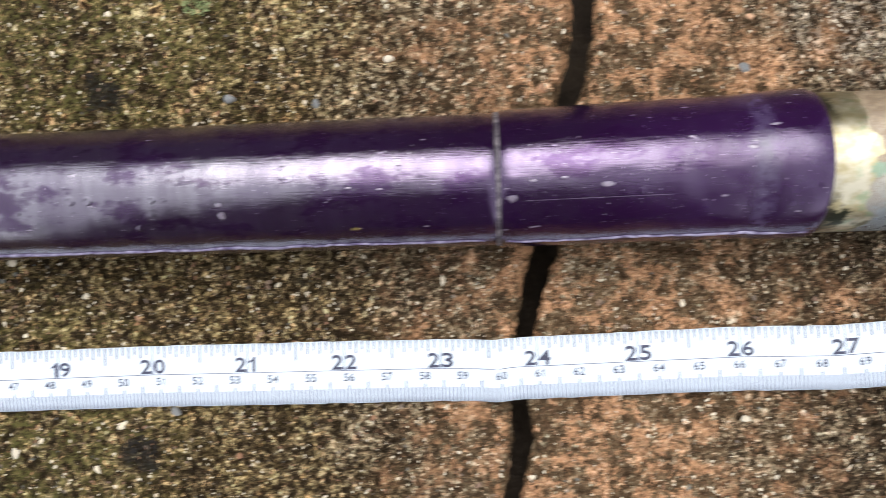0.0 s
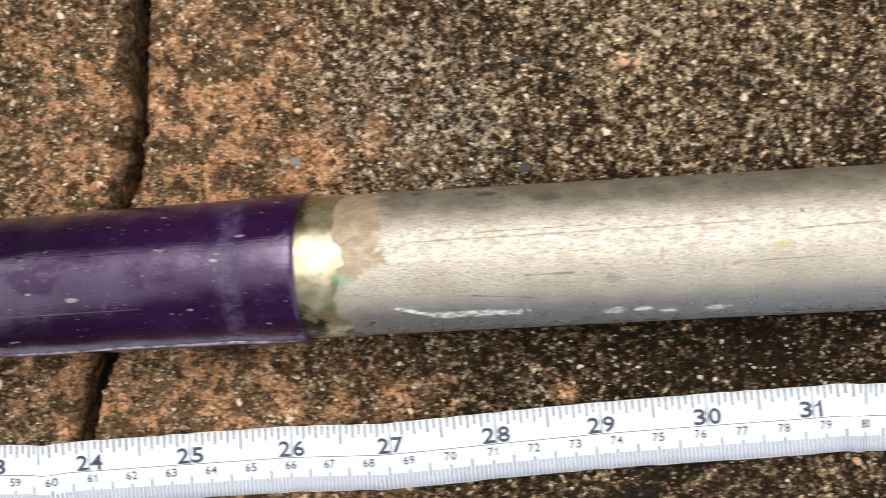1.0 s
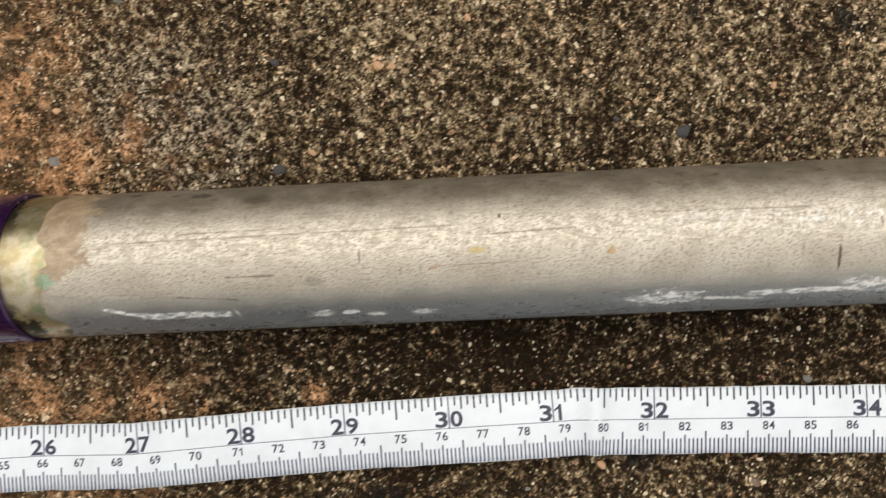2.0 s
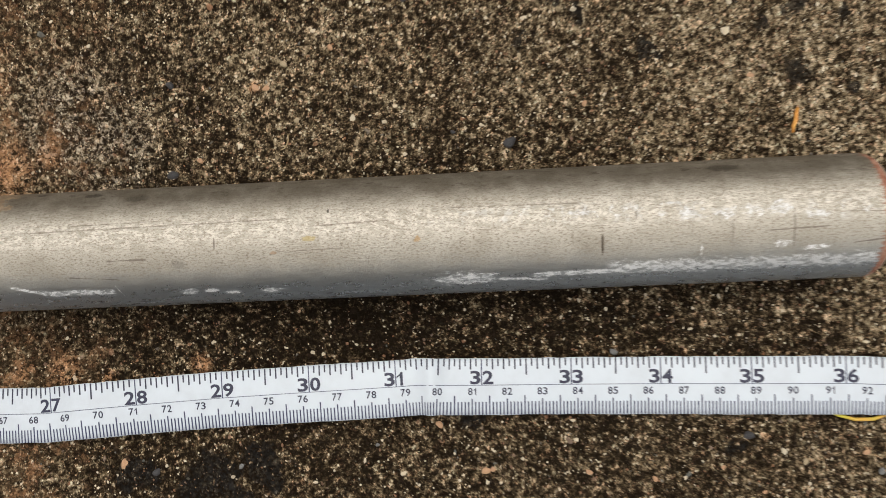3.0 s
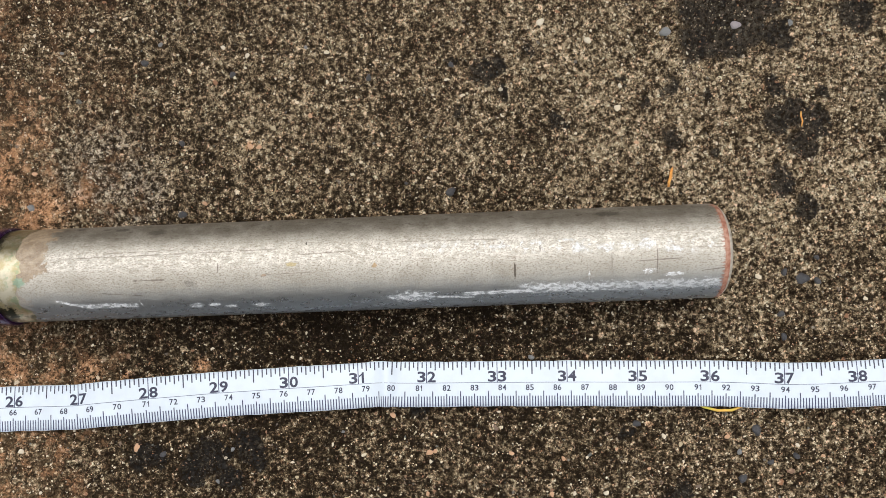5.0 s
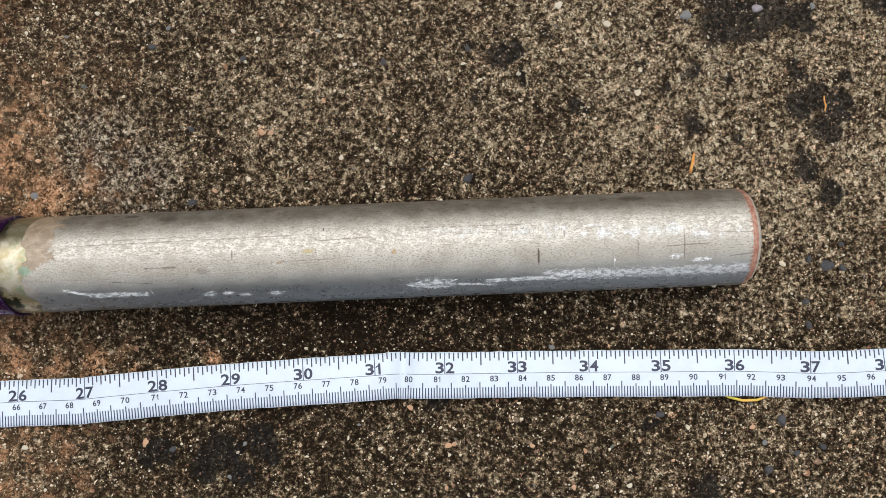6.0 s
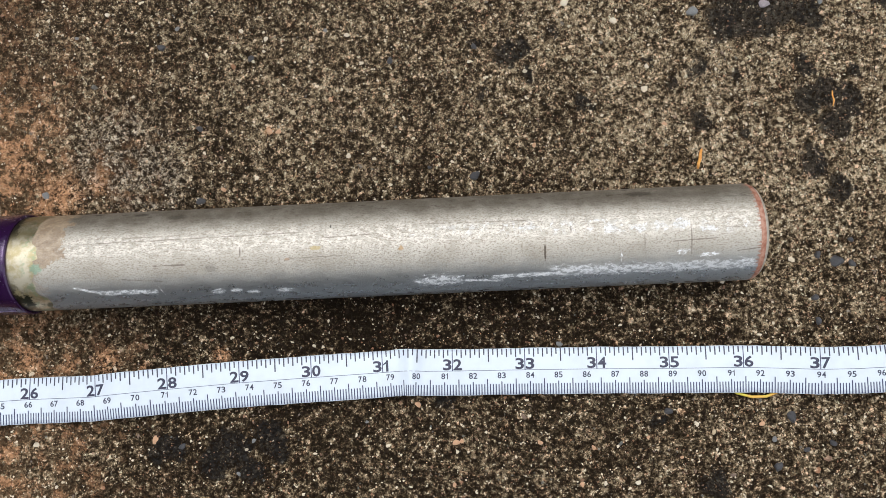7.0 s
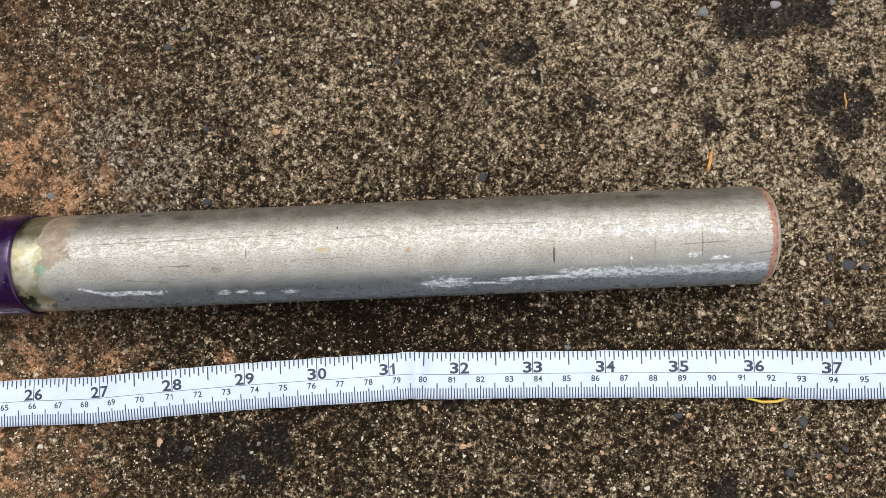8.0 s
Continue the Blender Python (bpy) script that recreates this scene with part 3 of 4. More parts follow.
CUT = plain_material("cut_metal_edge", (0.40, 0.36, 0.30), (0.60, 0.55, 0.47), 600.0, 0.45, 0.5)
SEAM = plain_material("pale_glue_seam", (0.035, 0.027, 0.036), (0.19, 0.17, 0.17), 600.0, 0.6, bump=0.5)
LIP = plain_material("clear_film_edge", (0.07, 0.05, 0.11), (0.32, 0.29, 0.41), 500.0, 0.3, bump=0.4)
NEEDLE = plain_material("orange_needle", (0.62, 0.24, 0.04), (0.80, 0.42, 0.10), 600.0, 0.55)
BLADE = plain_material("yellow_blade", (0.55, 0.48, 0.06), (0.70, 0.33, 0.07), 90.0, 0.5)
MOSS = plain_material("bright_green_moss", (0.12, 0.155, 0.055), (0.26, 0.30, 0.13), 700.0, 0.8, bump=0.4)
ROOT = plain_material("pale_rootlet", (0.34, 0.25, 0.13), (0.48, 0.38, 0.22), 500.0, 0.7)

# ---- the ground ----
ground_me = mesh_from("ground", [(-400, -400, -0.034), (400, -400, -0.034), (400, 400, -0.034), (-400, 400, -0.034)], [(0, 1, 2, 3)], SOIL)
tagged(new("ground", ground_me), "dark soil bed beneath the concrete slabs", "ground", kind="structure")

# dark grey for the unseen blocks that keep sky out of the reflections
UNSEEN_GREY = plain_material("unseen_wall_grey", (0.045, 0.044, 0.043), (0.080, 0.078, 0.074), 6.0, 0.9, bump=0.4, size=0.004)


def plain_wall(name, x0, x1, y0, y1, high, label):
    bm = bmesh.new()
    bmesh.ops.create_cube(bm, size=1.0)
    for v in bm.verts:
        v.co = ((x0 + x1) / 2 + v.co.x * (x1 - x0), (y0 + y1) / 2 + v.co.y * (y1 - y0), -0.034 + (v.co.z + 0.5) * (high + 0.034))
    bmesh.ops.bevel(bm, geom=bm.edges, offset=0.01, segments=2, affect="EDGES")
    me = bpy.data.meshes.new(name)
    bm.to_mesh(me)
    bm.free()
    me.materials.append(UNSEEN_GREY)
    return tagged(new(name, me), label, "wall", kind="structure")


# unseen block, added to hide southern sky from the sleeve and the concrete
plain_wall("shade_block_south", -0.85, 0.24, -1.05, -0.80, 2.6, "unseen plain grey-brown block added beside the slabs to darken reflections")
# unseen too: added so that the sleeve's bright band gets an upper edge
plain_wall("shade_wall_north", -7.0, 7.0, 4.0, 4.3, 4.4, "unseen plain grey-brown wall added to cut off the low northern sky")

# the joint between the slabs: y, its two lips
GAP_Y = [-0.75, -0.30, -0.10, -0.048, -0.040, -0.033, -0.023, -0.005, 0.006, 0.018, 0.040, 0.054, 0.065, 0.0700, 0.073, 0.080, 0.094, 0.107, 0.14, 0.30, 0.75]
GAP_L = [-0.171, -0.181, -0.191, -0.1868, -0.1850, -0.1840, -0.1848, -0.1834, -0.1818, -0.1784, -0.1752, -0.1730, -0.1697, -0.1695, -0.1686, -0.1682, -0.1684, -0.1676, -0.1685, -0.161, -0.166]
GAP_R = [-0.160, -0.172, -0.185, -0.1825, -0.1808, -0.1792, -0.1802, -0.1788, -0.1765, -0.1722, -0.1690, -0.1678, -0.1640, -0.1643, -0.1632, -0.1629, -0.1622, -0.1622, -0.162, -0.152, -0.157]


def gap_lip(y, lips, seed):
    return np.interp(y, GAP_Y, lips) + 0.0005 * value_noise(y, y * 0 + 3.3, 0.004, seed) + 0.0003 * value_noise(y, y * 0 + 7.7, 0.0013, seed + 1)


def surface(x, y):
    """Height of the worn concrete."""
    return (0.0007 * value_noise(x, y, 0.035, 11) + 0.00045 * value_noise(x, y, 0.009, 12) + 0.0004 * value_noise(x, y, 0.0035, 13)
            + 0.0006 * value_noise(x, y, 0.0016, 14) - 0.0008)


def graded(lo, hi, a, b, fine):
    """Steps from lo to hi, fine between a and b."""
    out = [np.arange(a, b, fine)]
    for edge, sign in ((a, -1), (b, 1)):
        end = lo if sign < 0 else hi
        p, s, far = edge, fine, []
        while (end - p) * sign > s * 1.5:
            p += sign * s
            far.append(p)
            s = min(s * 1.5, 0.06)
        far.append(end)
        out.append(far)
    return np.unique(np.round(np.concatenate(out), 5))


def slab(name, x_near, x_far, lips, seed, wear, label):
    """A slab from the joint outwards; the first columns roll down into the joint."""
    side = 1 if x_far > x_near else -1
    ys = graded(-0.75, 0.75, -0.056, 0.165, 0.0007)
    reach = abs(x_far - x_near)
    seen = 0.400 if side > 0 else 0.170
    ds = graded(0.0, reach, 0.0, seen, 0.0007)
    D, Y = np.meshgrid(ds, ys)
    lip = gap_lip(ys, lips, seed)[:, None]
    X = lip + side * D * (1 - (lip - x_near) * side / reach)
    Z = surface(X, Y)
    w = wear * (1 + 0.5 * value_noise(Y, Y * 0 + seed, 0.012, seed + 5))
    Z = Z - 0.9 * w * np.clip(1 - D / w, 0, 1) ** 2.2
    rows, cols = X.shape
    verts = np.stack([X, Y, Z], -1).reshape(-1, 3)
    i = np.arange(rows * cols).reshape(rows, cols)
    quads = np.stack([i[:-1, :-1], i[:-1, 1:], i[1:, 1:], i[1:, :-1]], -1).reshape(-1, 4)
    if side < 0:
        quads = quads[:, ::-1]
    # sides and underside
    ring = np.concatenate([i[:, 0][::-1], i[0, 1:], i[1:, -1], i[-1, 1:-1][::-1]])
    low = verts[ring].copy()
    low[:, 2] = -0.034
    near = np.isin(ring, i[:, 0])
    low[near, 0] += side * 0.006
    base = len(verts) + np.arange(len(ring))
    nxt = np.roll(np.arange(len(ring)), -1)
    wall = np.stack([ring, base, base[nxt], ring[nxt]], -1)
    if side < 0:
        wall = wall[:, ::-1]
    ob = new(name, mesh_fast(name, np.vstack([verts, low]), np.vstack([quads, wall]), CONCRETE, True))
    return tagged(ob, label, "paving slab", "paving slabs", "structure")


slab_right = slab("paving_slab", -0.172, 0.95, GAP_R, 21, 0.0022, "weathered brown concrete paving slab with black lichen spots")
slab_left = slab("paving_slab", -0.176, -1.15, GAP_L, 41, 0.0040, "weathered olive-brown concrete paving slab with orange stains")


def grains(name, count, size, box, parent, seed):
    """Sand and small stones half sunk in the concrete."""
    rng = np.random.default_rng(seed)
    x0, x1, y0, y1 = box
    x, y = rng.uniform(x0, x1, count), rng.uniform(y0, y1, count)
    lo, hi = gap_lip(y, GAP_L, 41), gap_lip(y, GAP_R, 21)
    keep = (x < lo - 0.0030 + 0.0015 * rng.random(count)) if parent is slab_left else (x > hi + 0.0012)
    x, y = x[keep], y[keep]
    n = len(x)
    s = size * np.exp(rng.normal(0, 0.38, n))
    unit = np.array([(1, 0, 0), (0.5, 0.87, 0), (-0.5, 0.87, 0), (-1, 0, 0), (-0.5, -0.87, 0), (0.5, -0.87, 0), (0.25, 0.1, 0.8), (-0.3, -0.05, 0.75)])
    v = unit[None] * (1 + rng.uniform(-0.38, 0.38, (n, 8, 3)))
    v[:, :, 0] *= rng.uniform(0.7, 1.7, n)[:, None]
    turn = rng.uniform(0, 2 * math.pi, n)
    c, sn = np.cos(turn)[:, None], np.sin(turn)[:, None]
    vx, vy = v[:, :, 0] * c - v[:, :, 1] * sn, v[:, :, 0] * sn + v[:, :, 1] * c
    z = surface(x, y) + rng.uniform(-0.15, 0.15, n) * s
    out = np.stack([x[:, None] + s[:, None] * vx, y[:, None] + s[:, None] * vy, z[:, None] + s[:, None] * v[:, :, 2] * 0.75 - 0.2 * s[:, None]], -1)
    tri = np.array([(0, 1, 6), (1, 2, 6), (2, 7, 6), (2, 3, 7), (3, 4, 7), (4, 5, 7), (5, 6, 7), (5, 0, 6)])
    faces = (tri[None] + 8 * np.arange(n)[:, None, None]).reshape(-1, 3)
    part(name, mesh_fast(name, out.reshape(-1, 3), faces, GRAIN), parent, "tan, brown and cream sand grains set in the concrete", "stuff")


grains("sand_grains", 190000, 0.00027, (-0.19, 0.23, -0.06, 0.17), slab_right, 5)
grains("sand_grains", 60000, 0.00029, (-0.335, -0.16, -0.06, 0.13), slab_left, 6)
grains("small_stones", 2600, 0.00058, (-0.19, 0.23, -0.06, 0.17), slab_right, 7)
grains("small_stones", 700, 0.0009, (-0.335, -0.16, -0.06, 0.13), slab_left, 8)


# ---- the pole ----
POLE_SLOPE = (0.0442 - 0.0372) / 0.26
POLE_ANGLE = math.atan(POLE_SLOPE)
pole = new("pole")
pole.matrix_world = pose(0, 0.0405, 0.0165, 0, 0, math.degrees(POLE_ANGLE))
tagged(pole, "worn grey metal pole with glossy purple sleeve, lying on concrete", "pole")


def sway(x):
    """How far the sleeved length stands off the tube's axis: the joint at the collar is a little out of true."""
    return np.interp(x, [-0.80, -0.30, -0.190, -0.118], [-0.0020, -0.0014, -0.0012, 0.0])


def lathe(name, profile, material, segments=96, wobble=0.0, seed=0, smooth=True, ragged=0):
    """A surface of revolution round the local x axis from rows of (x, radius)."""
    ang = np.linspace(0, 2 * math.pi, segments, endpoint=False)
    P = np.array(profile)
    xs, rs = P[:, 0][:, None], P[:, 1][:, None]
    R = rs + wobble * value_noise(xs + 0 * ang, ang * 0.016 + 0 * xs, 0.006, seed) * np.cos(ang * 0.0)
    V = np.stack([xs + 0 * ang, R * np.sin(ang) + sway(xs), R * np.cos(ang)], -1)
    for row in range(-ragged, 0):
        V[row, :, 0] += 0.0022 * value_noise(ang * 0.016, ang * 0 + 2.0, 0.006, seed) + 0.0010 * value_noise(ang * 0.016, ang * 0 + 4.0, 0.0018, seed)
    n = len(P)
    i = np.arange(n * segments).reshape(n, segments)
    j = np.roll(i, -1, 1)
    quads = np.stack([i[:-1], i[1:], j[1:], j[:-1]], -1).reshape(-1, 4)
    return mesh_fast(name, V.reshape(-1, 3), quads[:, ::-1], material, smooth)


def run(x0, x1, r0, r1, step):
    k = max(2, int(abs(x1 - x0) / step))
    return [(x0 + (x1 - x0) * t / k, r0 + (r1 - r0) * t / k) for t in range(k + 1)]


TUBE_R, END = 0.0162, 0.1286
tube_profile = run(-0.1115, END - 0.0045, TUBE_R, TUBE_R, 0.004)
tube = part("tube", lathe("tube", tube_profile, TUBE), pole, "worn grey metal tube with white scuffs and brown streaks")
rim = [(END - 0.0045 + 0.0035 * math.sin(a), TUBE_R - 0.0035 + 0.0035 * math.cos(a)) for a in np.linspace(0, 0.52, 6)]
part("rust_band", lathe("rust_band", rim, RUST, wobble=0.00006, seed=3), tube, "red-brown rusted rim")
edge = [(END - 0.0045 + 0.0035 * math.sin(a), TUBE_R - 0.0035 + 0.0035 * math.cos(a)) for a in np.linspace(0.52, math.pi / 2, 8)]
edge += [(END - 0.0012, 0.0122), (END - 0.0015, 0.0120), (END - 0.06, 0.0120)]
part("cut_end", lathe("cut_end", edge, CUT), tube, "bare cut end of the tube")
part("brass_collar", lathe("brass_collar", run(-0.1200, -0.1100, TUBE_R + 0.00004, TUBE_R + 0.00004, 0.001) + [(-0.1085, TUBE_R + 0.00004)], BRASS, 160, ragged=1, seed=12), pole,
     "tarnished brass collar with green patina")

sleeve = [(-0.1178, 0.0159), (-0.1175, 0.0165), (-0.1177, 0.0170), (-0.1184, 0.0172), (-0.1200, 0.0173)]
sleeve += run(-0.122, -0.128, 0.0173, 0.0171, 0.001) + [(-0.131, 0.0169), (-0.1335, 0.0167), (-0.136, 0.0167)]
sleeve += run(-0.138, -0.186, 0.0167, 0.0163, 0.0015) + [(-0.1875, 0.0162), (-0.1884, 0.0159)]
sleeve_part = part("sleeve", lathe("sleeve", sleeve, PURPLE, 128, 0.00008, 5), pole, "glossy dark purple plastic sleeve, scratched")
part("seam", lathe("seam", [(-0.1882, 0.0156), (-0.1884, 0.0159), (-0.1888, 0.01593), (-0.1892, 0.0158), (-0.1896, 0.0154)], SEAM, 96, 0.00012, 9), pole,
     "pale ring of glue between the sleeves")
grip = [(-0.1892, 0.0154), (-0.1897, 0.01570)] + run(-0.192, -0.780, 0.0157, 0.0152, 0.002) + [(-0.784, 0.0140), (-0.786, 0.0120), (-0.7865, 0.0)]
grip_part = part("grip", lathe("grip", grip, PURPLE, 128, 0.00008, 6), pole, "long glossy dark purple plastic grip")


def lip_strip(name, x0, x1, r, angle, seed, parent):
    """The standing edge of the wrapped film, along the pole's lower flank."""
    xs = np.arange(x0, x1, 0.0008)
    a = angle + 0.025 * value_noise(xs, xs * 0, 0.009, seed) + 0.02 * value_noise(xs, xs * 0 + 5, 0.002, seed)
    w = 0.022 + 0.014 * value_noise(xs, xs * 0 + 9, 0.004, seed)
    rr = np.interp(xs, [-0.20, -0.19, -0.188, -0.14, -0.128, -0.118], [0.0157, 0.0157, 0.0163, 0.0167, 0.0171, 0.0172]) if r is None else xs * 0 + r
    rows = []
    for da, dr in ((-1, -0.0002), (-0.8, 0.0003), (0.6, 0.00035), (1, -0.0002)):
        b = a + da * w
        rows.append(np.stack([xs, (rr + dr) * np.sin(b) + sway(xs), (rr + dr) * np.cos(b)], -1))
    V = np.stack(rows, 1)
    i = np.arange(V.shape[0] * 4).reshape(-1, 4)
    quads = np.stack([i[:-1, :-1], i[1:, :-1], i[1:, 1:], i[:-1, 1:]], -1).reshape(-1, 4)
    part(name, mesh_fast(name, V.reshape(-1, 3), quads, LIP, True), parent, "pale raised edge of the wrapped film")


lip_strip("film_edge", -0.1870, -0.1190, None, -1.16, 3, sleeve_part)
lip_strip("film_edge", -0.7600, -0.1915, 0.0157, -1.18, 4, grip_part)


# ---- the measuring tape ----
INCH = 0.0254
tape = new("measuring_tape")
tagged(tape, "white measuring tape with dark blue marks, laid along the pole", "tape measure")
# inch, then x, y of the figures' middle and the height, in millimetres
STATIONS = [(0, -789, -32, 1.2), (10, -535, -24, 1.2), (18, -331.8, -15.8, 1.2), (19, -306.2, -14.7, 1.2), (20, -280.3, -13.6, 1.2), (21, -254.6, -12.9, 1.2), (22, -228.7, -12.1, 1.2),
            (23, -203.3, -11.4, 1.2), (23.4, -193.2, -11.4, 1.4), (23.57, -189.0, -11.4, 3.0), (23.75, -184.5, -10.9, 1.6), (24, -178.2, -10.6, 1.4), (25, -152.4, -9.3, 1.2), (26, -126.6, -8.0, 1.2),
            (26.9, -104.0, -7.3, 3.2), (27.3, -94.0, -6.3, 4.2), (28, -75.5, -4.8, 3.8), (29, -49.9, -2.9, 3.4), (30, -24.3, -1.4, 3.4), (31, 1.0, 0.0, 3.5),
            (31.25, 7.1, 0.4, 3.4), (31.42, 11.2, 0.6, 5.0), (31.6, 15.6, 0.2, 2.6), (32, 25.6, 0.1, 2.0), (33, 51.2, 0.2, 1.8), (34, 76.4, 0.2, 1.8), (35, 101.7, 0.0, 1.8), (36, 127.3, 0.0, 2.2),
            (36.5, 140.0, -0.4, 2.8), (37, 152.9, -0.9, 4.0), (37.5, 165.8, -0.8, 4.2), (38, 178.6, -0.3, 3.8), (39, 204.3, 0.6, 2.0), (48, 432, 3, 1.2)]
ST = np.array(STATIONS)


def centre(u):
    """The line through the figures, at u metres along the tape, softened at the bends."""
    n = np.asarray(u) / INCH
    acc = 0
    for d, w in ((-0.045, 0.25), (0, 0.5), (0.045, 0.25)):
        acc = acc + w * np.stack([np.interp(n + d, ST[:, 0], ST[:, k]) for k in (1, 2, 3)], -1)
    return acc / 1000


def on_tape(u, v, lift=0.0):
    """Places on the tape: u along, v across from the figures' middle (up the picture's side), lift off its face."""
    u, v = np.asarray(u, float), np.asarray(v, float)
    c = centre(u)
    d = centre(u + 0.004) - centre(u - 0.004)
    L = np.hypot(d[..., 0], d[..., 1])
    nx, ny = -d[..., 1] / L, d[..., 0] / L
    curl = 0.0004 * np.cos((v + 0.0025) / 0.0083 * 1.4)
    rock = 0.0003 * np.sin(u * 55.0) * (v + 0.0025) / 0.008
    return np.stack([c[..., 0] + nx * v, c[..., 1] + ny * v, c[..., 2] + curl + rock + lift], -1)


V_TOP, V_LOW, U_END = 0.0054, -0.0108, 48 * INCH
us = np.arange(0.0, U_END + 0.0005, 0.001)
vs = np.linspace(V_LOW, V_TOP, 9)
G = on_tape(us[:, None] + 0 * vs, vs + 0 * us[:, None])
edge_wave = 0.00010 * value_noise(us, us * 0, 0.003, 77)
G[:, 0, 1] += edge_wave
G[:, -1, 1] -= edge_wave[::-1]
rows, cols = G.shape[:2]
low = G.copy()
low[..., 2] -= 0.00045
i = np.arange(rows * cols).reshape(rows, cols)
k = i + rows * cols
quads = [np.stack([i[:-1, :-1], i[1:, :-1], i[1:, 1:], i[:-1, 1:]], -1).reshape(-1, 4), np.stack([k[:-1, :-1], k[:-1, 1:], k[1:, 1:], k[1:, :-1]], -1).reshape(-1, 4)]
for a, b in ((i[:, 0], k[:, 0]), (k[:, -1], i[:, -1])):
    quads.append(np.stack([a[:-1], b[:-1], b[1:], a[1:]], -1))
for a, b in ((k[0], i[0]), (i[-1], k[-1])):
    quads.append(np.stack([a[:-1], b[:-1], b[1:], a[1:]], -1))
part("ribbon", mesh_fast("ribbon", np.vstack([G.reshape(-1, 3), low.reshape(-1, 3)]), np.vstack(quads), TAPE, True), tape, "white coated ribbon with soft creases")


def strokes(name, marks, material, label):
    """Printed bars: rows of (u, half width, v from, v to)."""
    M = np.array(marks)
    cuts = 4
    V = []
    for t in np.linspace(0, 1, cuts):
        v = M[:, 2] + (M[:, 3] - M[:, 2]) * t
        V += [on_tape(M[:, 0] - M[:, 1], v, 0.00006), on_tape(M[:, 0] + M[:, 1], v, 0.00006)]
    V = np.stack(V, 1)
    base = (2 * cuts) * np.arange(len(M))[:, None]
    quads = np.concatenate([base + np.array([2 * c, 2 * c + 1, 2 * c + 3, 2 * c + 2]) for c in range(cuts - 1)])
    part(name, mesh_fast(name, V.reshape(-1, 3), quads, material), tape, label, "stuff")


V_LINE = -0.0022
inch_marks, long_marks, mm_marks = [], [], []
for s in range(8, 47 * 16 + 1):
    deep = 0.0047 if s % 8 == 0 else 0.0031 if s % 4 == 0 else 0.0031 if s % 2 == 0 else 0.0022
    if s % 16 == 0:
        long_marks.append((s * INCH / 16, 0.00016, V_LINE, V_TOP - 0.0001))
    else:
        inch_marks.append((s * INCH / 16, 0.00022, V_TOP - deep, V_TOP - 0.0001))
for s in range(5, 1190):
    deep = 0.0056 if s % 10 == 5 else 0.0047 if s % 10 == 0 else 0.0038
    mm_marks.append((s * 0.001, 0.00019, V_LOW + 0.0001, V_LOW + deep))
strokes("inch_scale", inch_marks, INK, "dark blue sixteenth-inch marks")
strokes("whole_inch_scale", long_marks, FINE_INK, "thin lines at the whole inches")
strokes("millimetre_scale", mm_marks, FINE_INK, "fine blue millimetre marks")
u0 = np.arange(0.0, U_END - 0.002, 0.002)
line = [on_tape(np.concatenate([u0, u0[-1:] + 0.002]), V_LINE + dv, 0.00006) for dv in (-0.00008, 0.00008)]
LV = np.stack(line, 1).reshape(-1, 3)
li = np.arange(len(u0))[:, None] * 2
part("dividing_line", mesh_fast("dividing_line", LV, li + np.array([0, 2, 3, 1]), FINE_INK), tape, "thin blue line between the scales")


def glyph(ch, bold):
    """The outline of one figure, one unit high, as vertices and faces."""
    cu = bpy.data.curves.new("figure", "FONT")
    cu.body, cu.size, cu.offset, cu.resolution_u = ch, 1.0, bold, 3
    ob = new("figure", cu)
    me = bpy.data.meshes.new_from_object(ob.evaluated_get(bpy.context.evaluated_depsgraph_get()))
    bm = bmesh.new()
    bm.from_mesh(me)
    bmesh.ops.triangulate(bm, faces=bm.faces)
    co = np.array([v.co[:] for v in bm.verts])
    bm.verts.index_update()
    fs = [[v.index for v in f.verts] for f in bm.faces]
    bm.free()
    bpy.data.objects.remove(ob)
    bpy.data.curves.remove(cu)
    bpy.data.meshes.remove(me)
    lo, hi = co.min(0), co.max(0)
    return (co - [lo[0], lo[1], 0])[:, :2] / (hi[1] - lo[1]), fs


def flagged_one(stem):
    """The figure 1 as the tape prints it: a stem with a slanting flag, one unit high."""
    co = np.array([(0.36 - stem, 0), (0.36, 0), (0.36, 1), (0.36 - stem * 0.75, 1), (0.36 - stem, 0.86), (0.0, 0.70), (0.0, 0.70 - stem * 0.8), (0.36 - stem, 0.72)])
    return co, [(0, 1, 2), (0, 2, 7), (7, 2, 4), (4, 2, 3), (7, 4, 5), (7, 5, 6)]


HEAVY = {c: glyph(c, 0.024) for c in "023456789"}
LIGHT = {c: glyph(c, 0.015) for c in "023456789"}
HEAVY["1"], LIGHT["1"] = flagged_one(0.17), flagged_one(0.13)


def figures(name, text, u, v, high, wide, table, material, gap, split):
    """A printed number. split: the tens end and the ones begin at either side of the mark at u."""
    sizes = [high * wide * (0.60 if c == "1" else 1.0) for c in text]
    total = sum(sizes) + gap * (len(text) - 1)
    x = u - total / 2
    if split and len(text) == 2:
        x = u - gap / 2 - sizes[0]
    verts, faces = [], []
    for c, w in zip(text, sizes):
        co, fs = table[c]
        faces += [[q + len(verts) for q in f] for f in fs]
        verts += [tuple(p) for p in on_tape(x + co[:, 0] / co[:, 0].max() * w, v + (co[:, 1] - 0.5) * high, 0.00007)]
        x += w + gap
    part(name, mesh_from(name, verts, faces, material), tape)


for n in range(1, 47):
    figures("inch_number", str(n), n * INCH, 0.0, 0.0039, 0.78, HEAVY, INK, 0.0006, True)
for n in range(1, 118):
    figures("centimetre_number", str(n), n * 0.01, -0.0040, 0.0021, 0.64, LIGHT, INK, 0.0002, False)


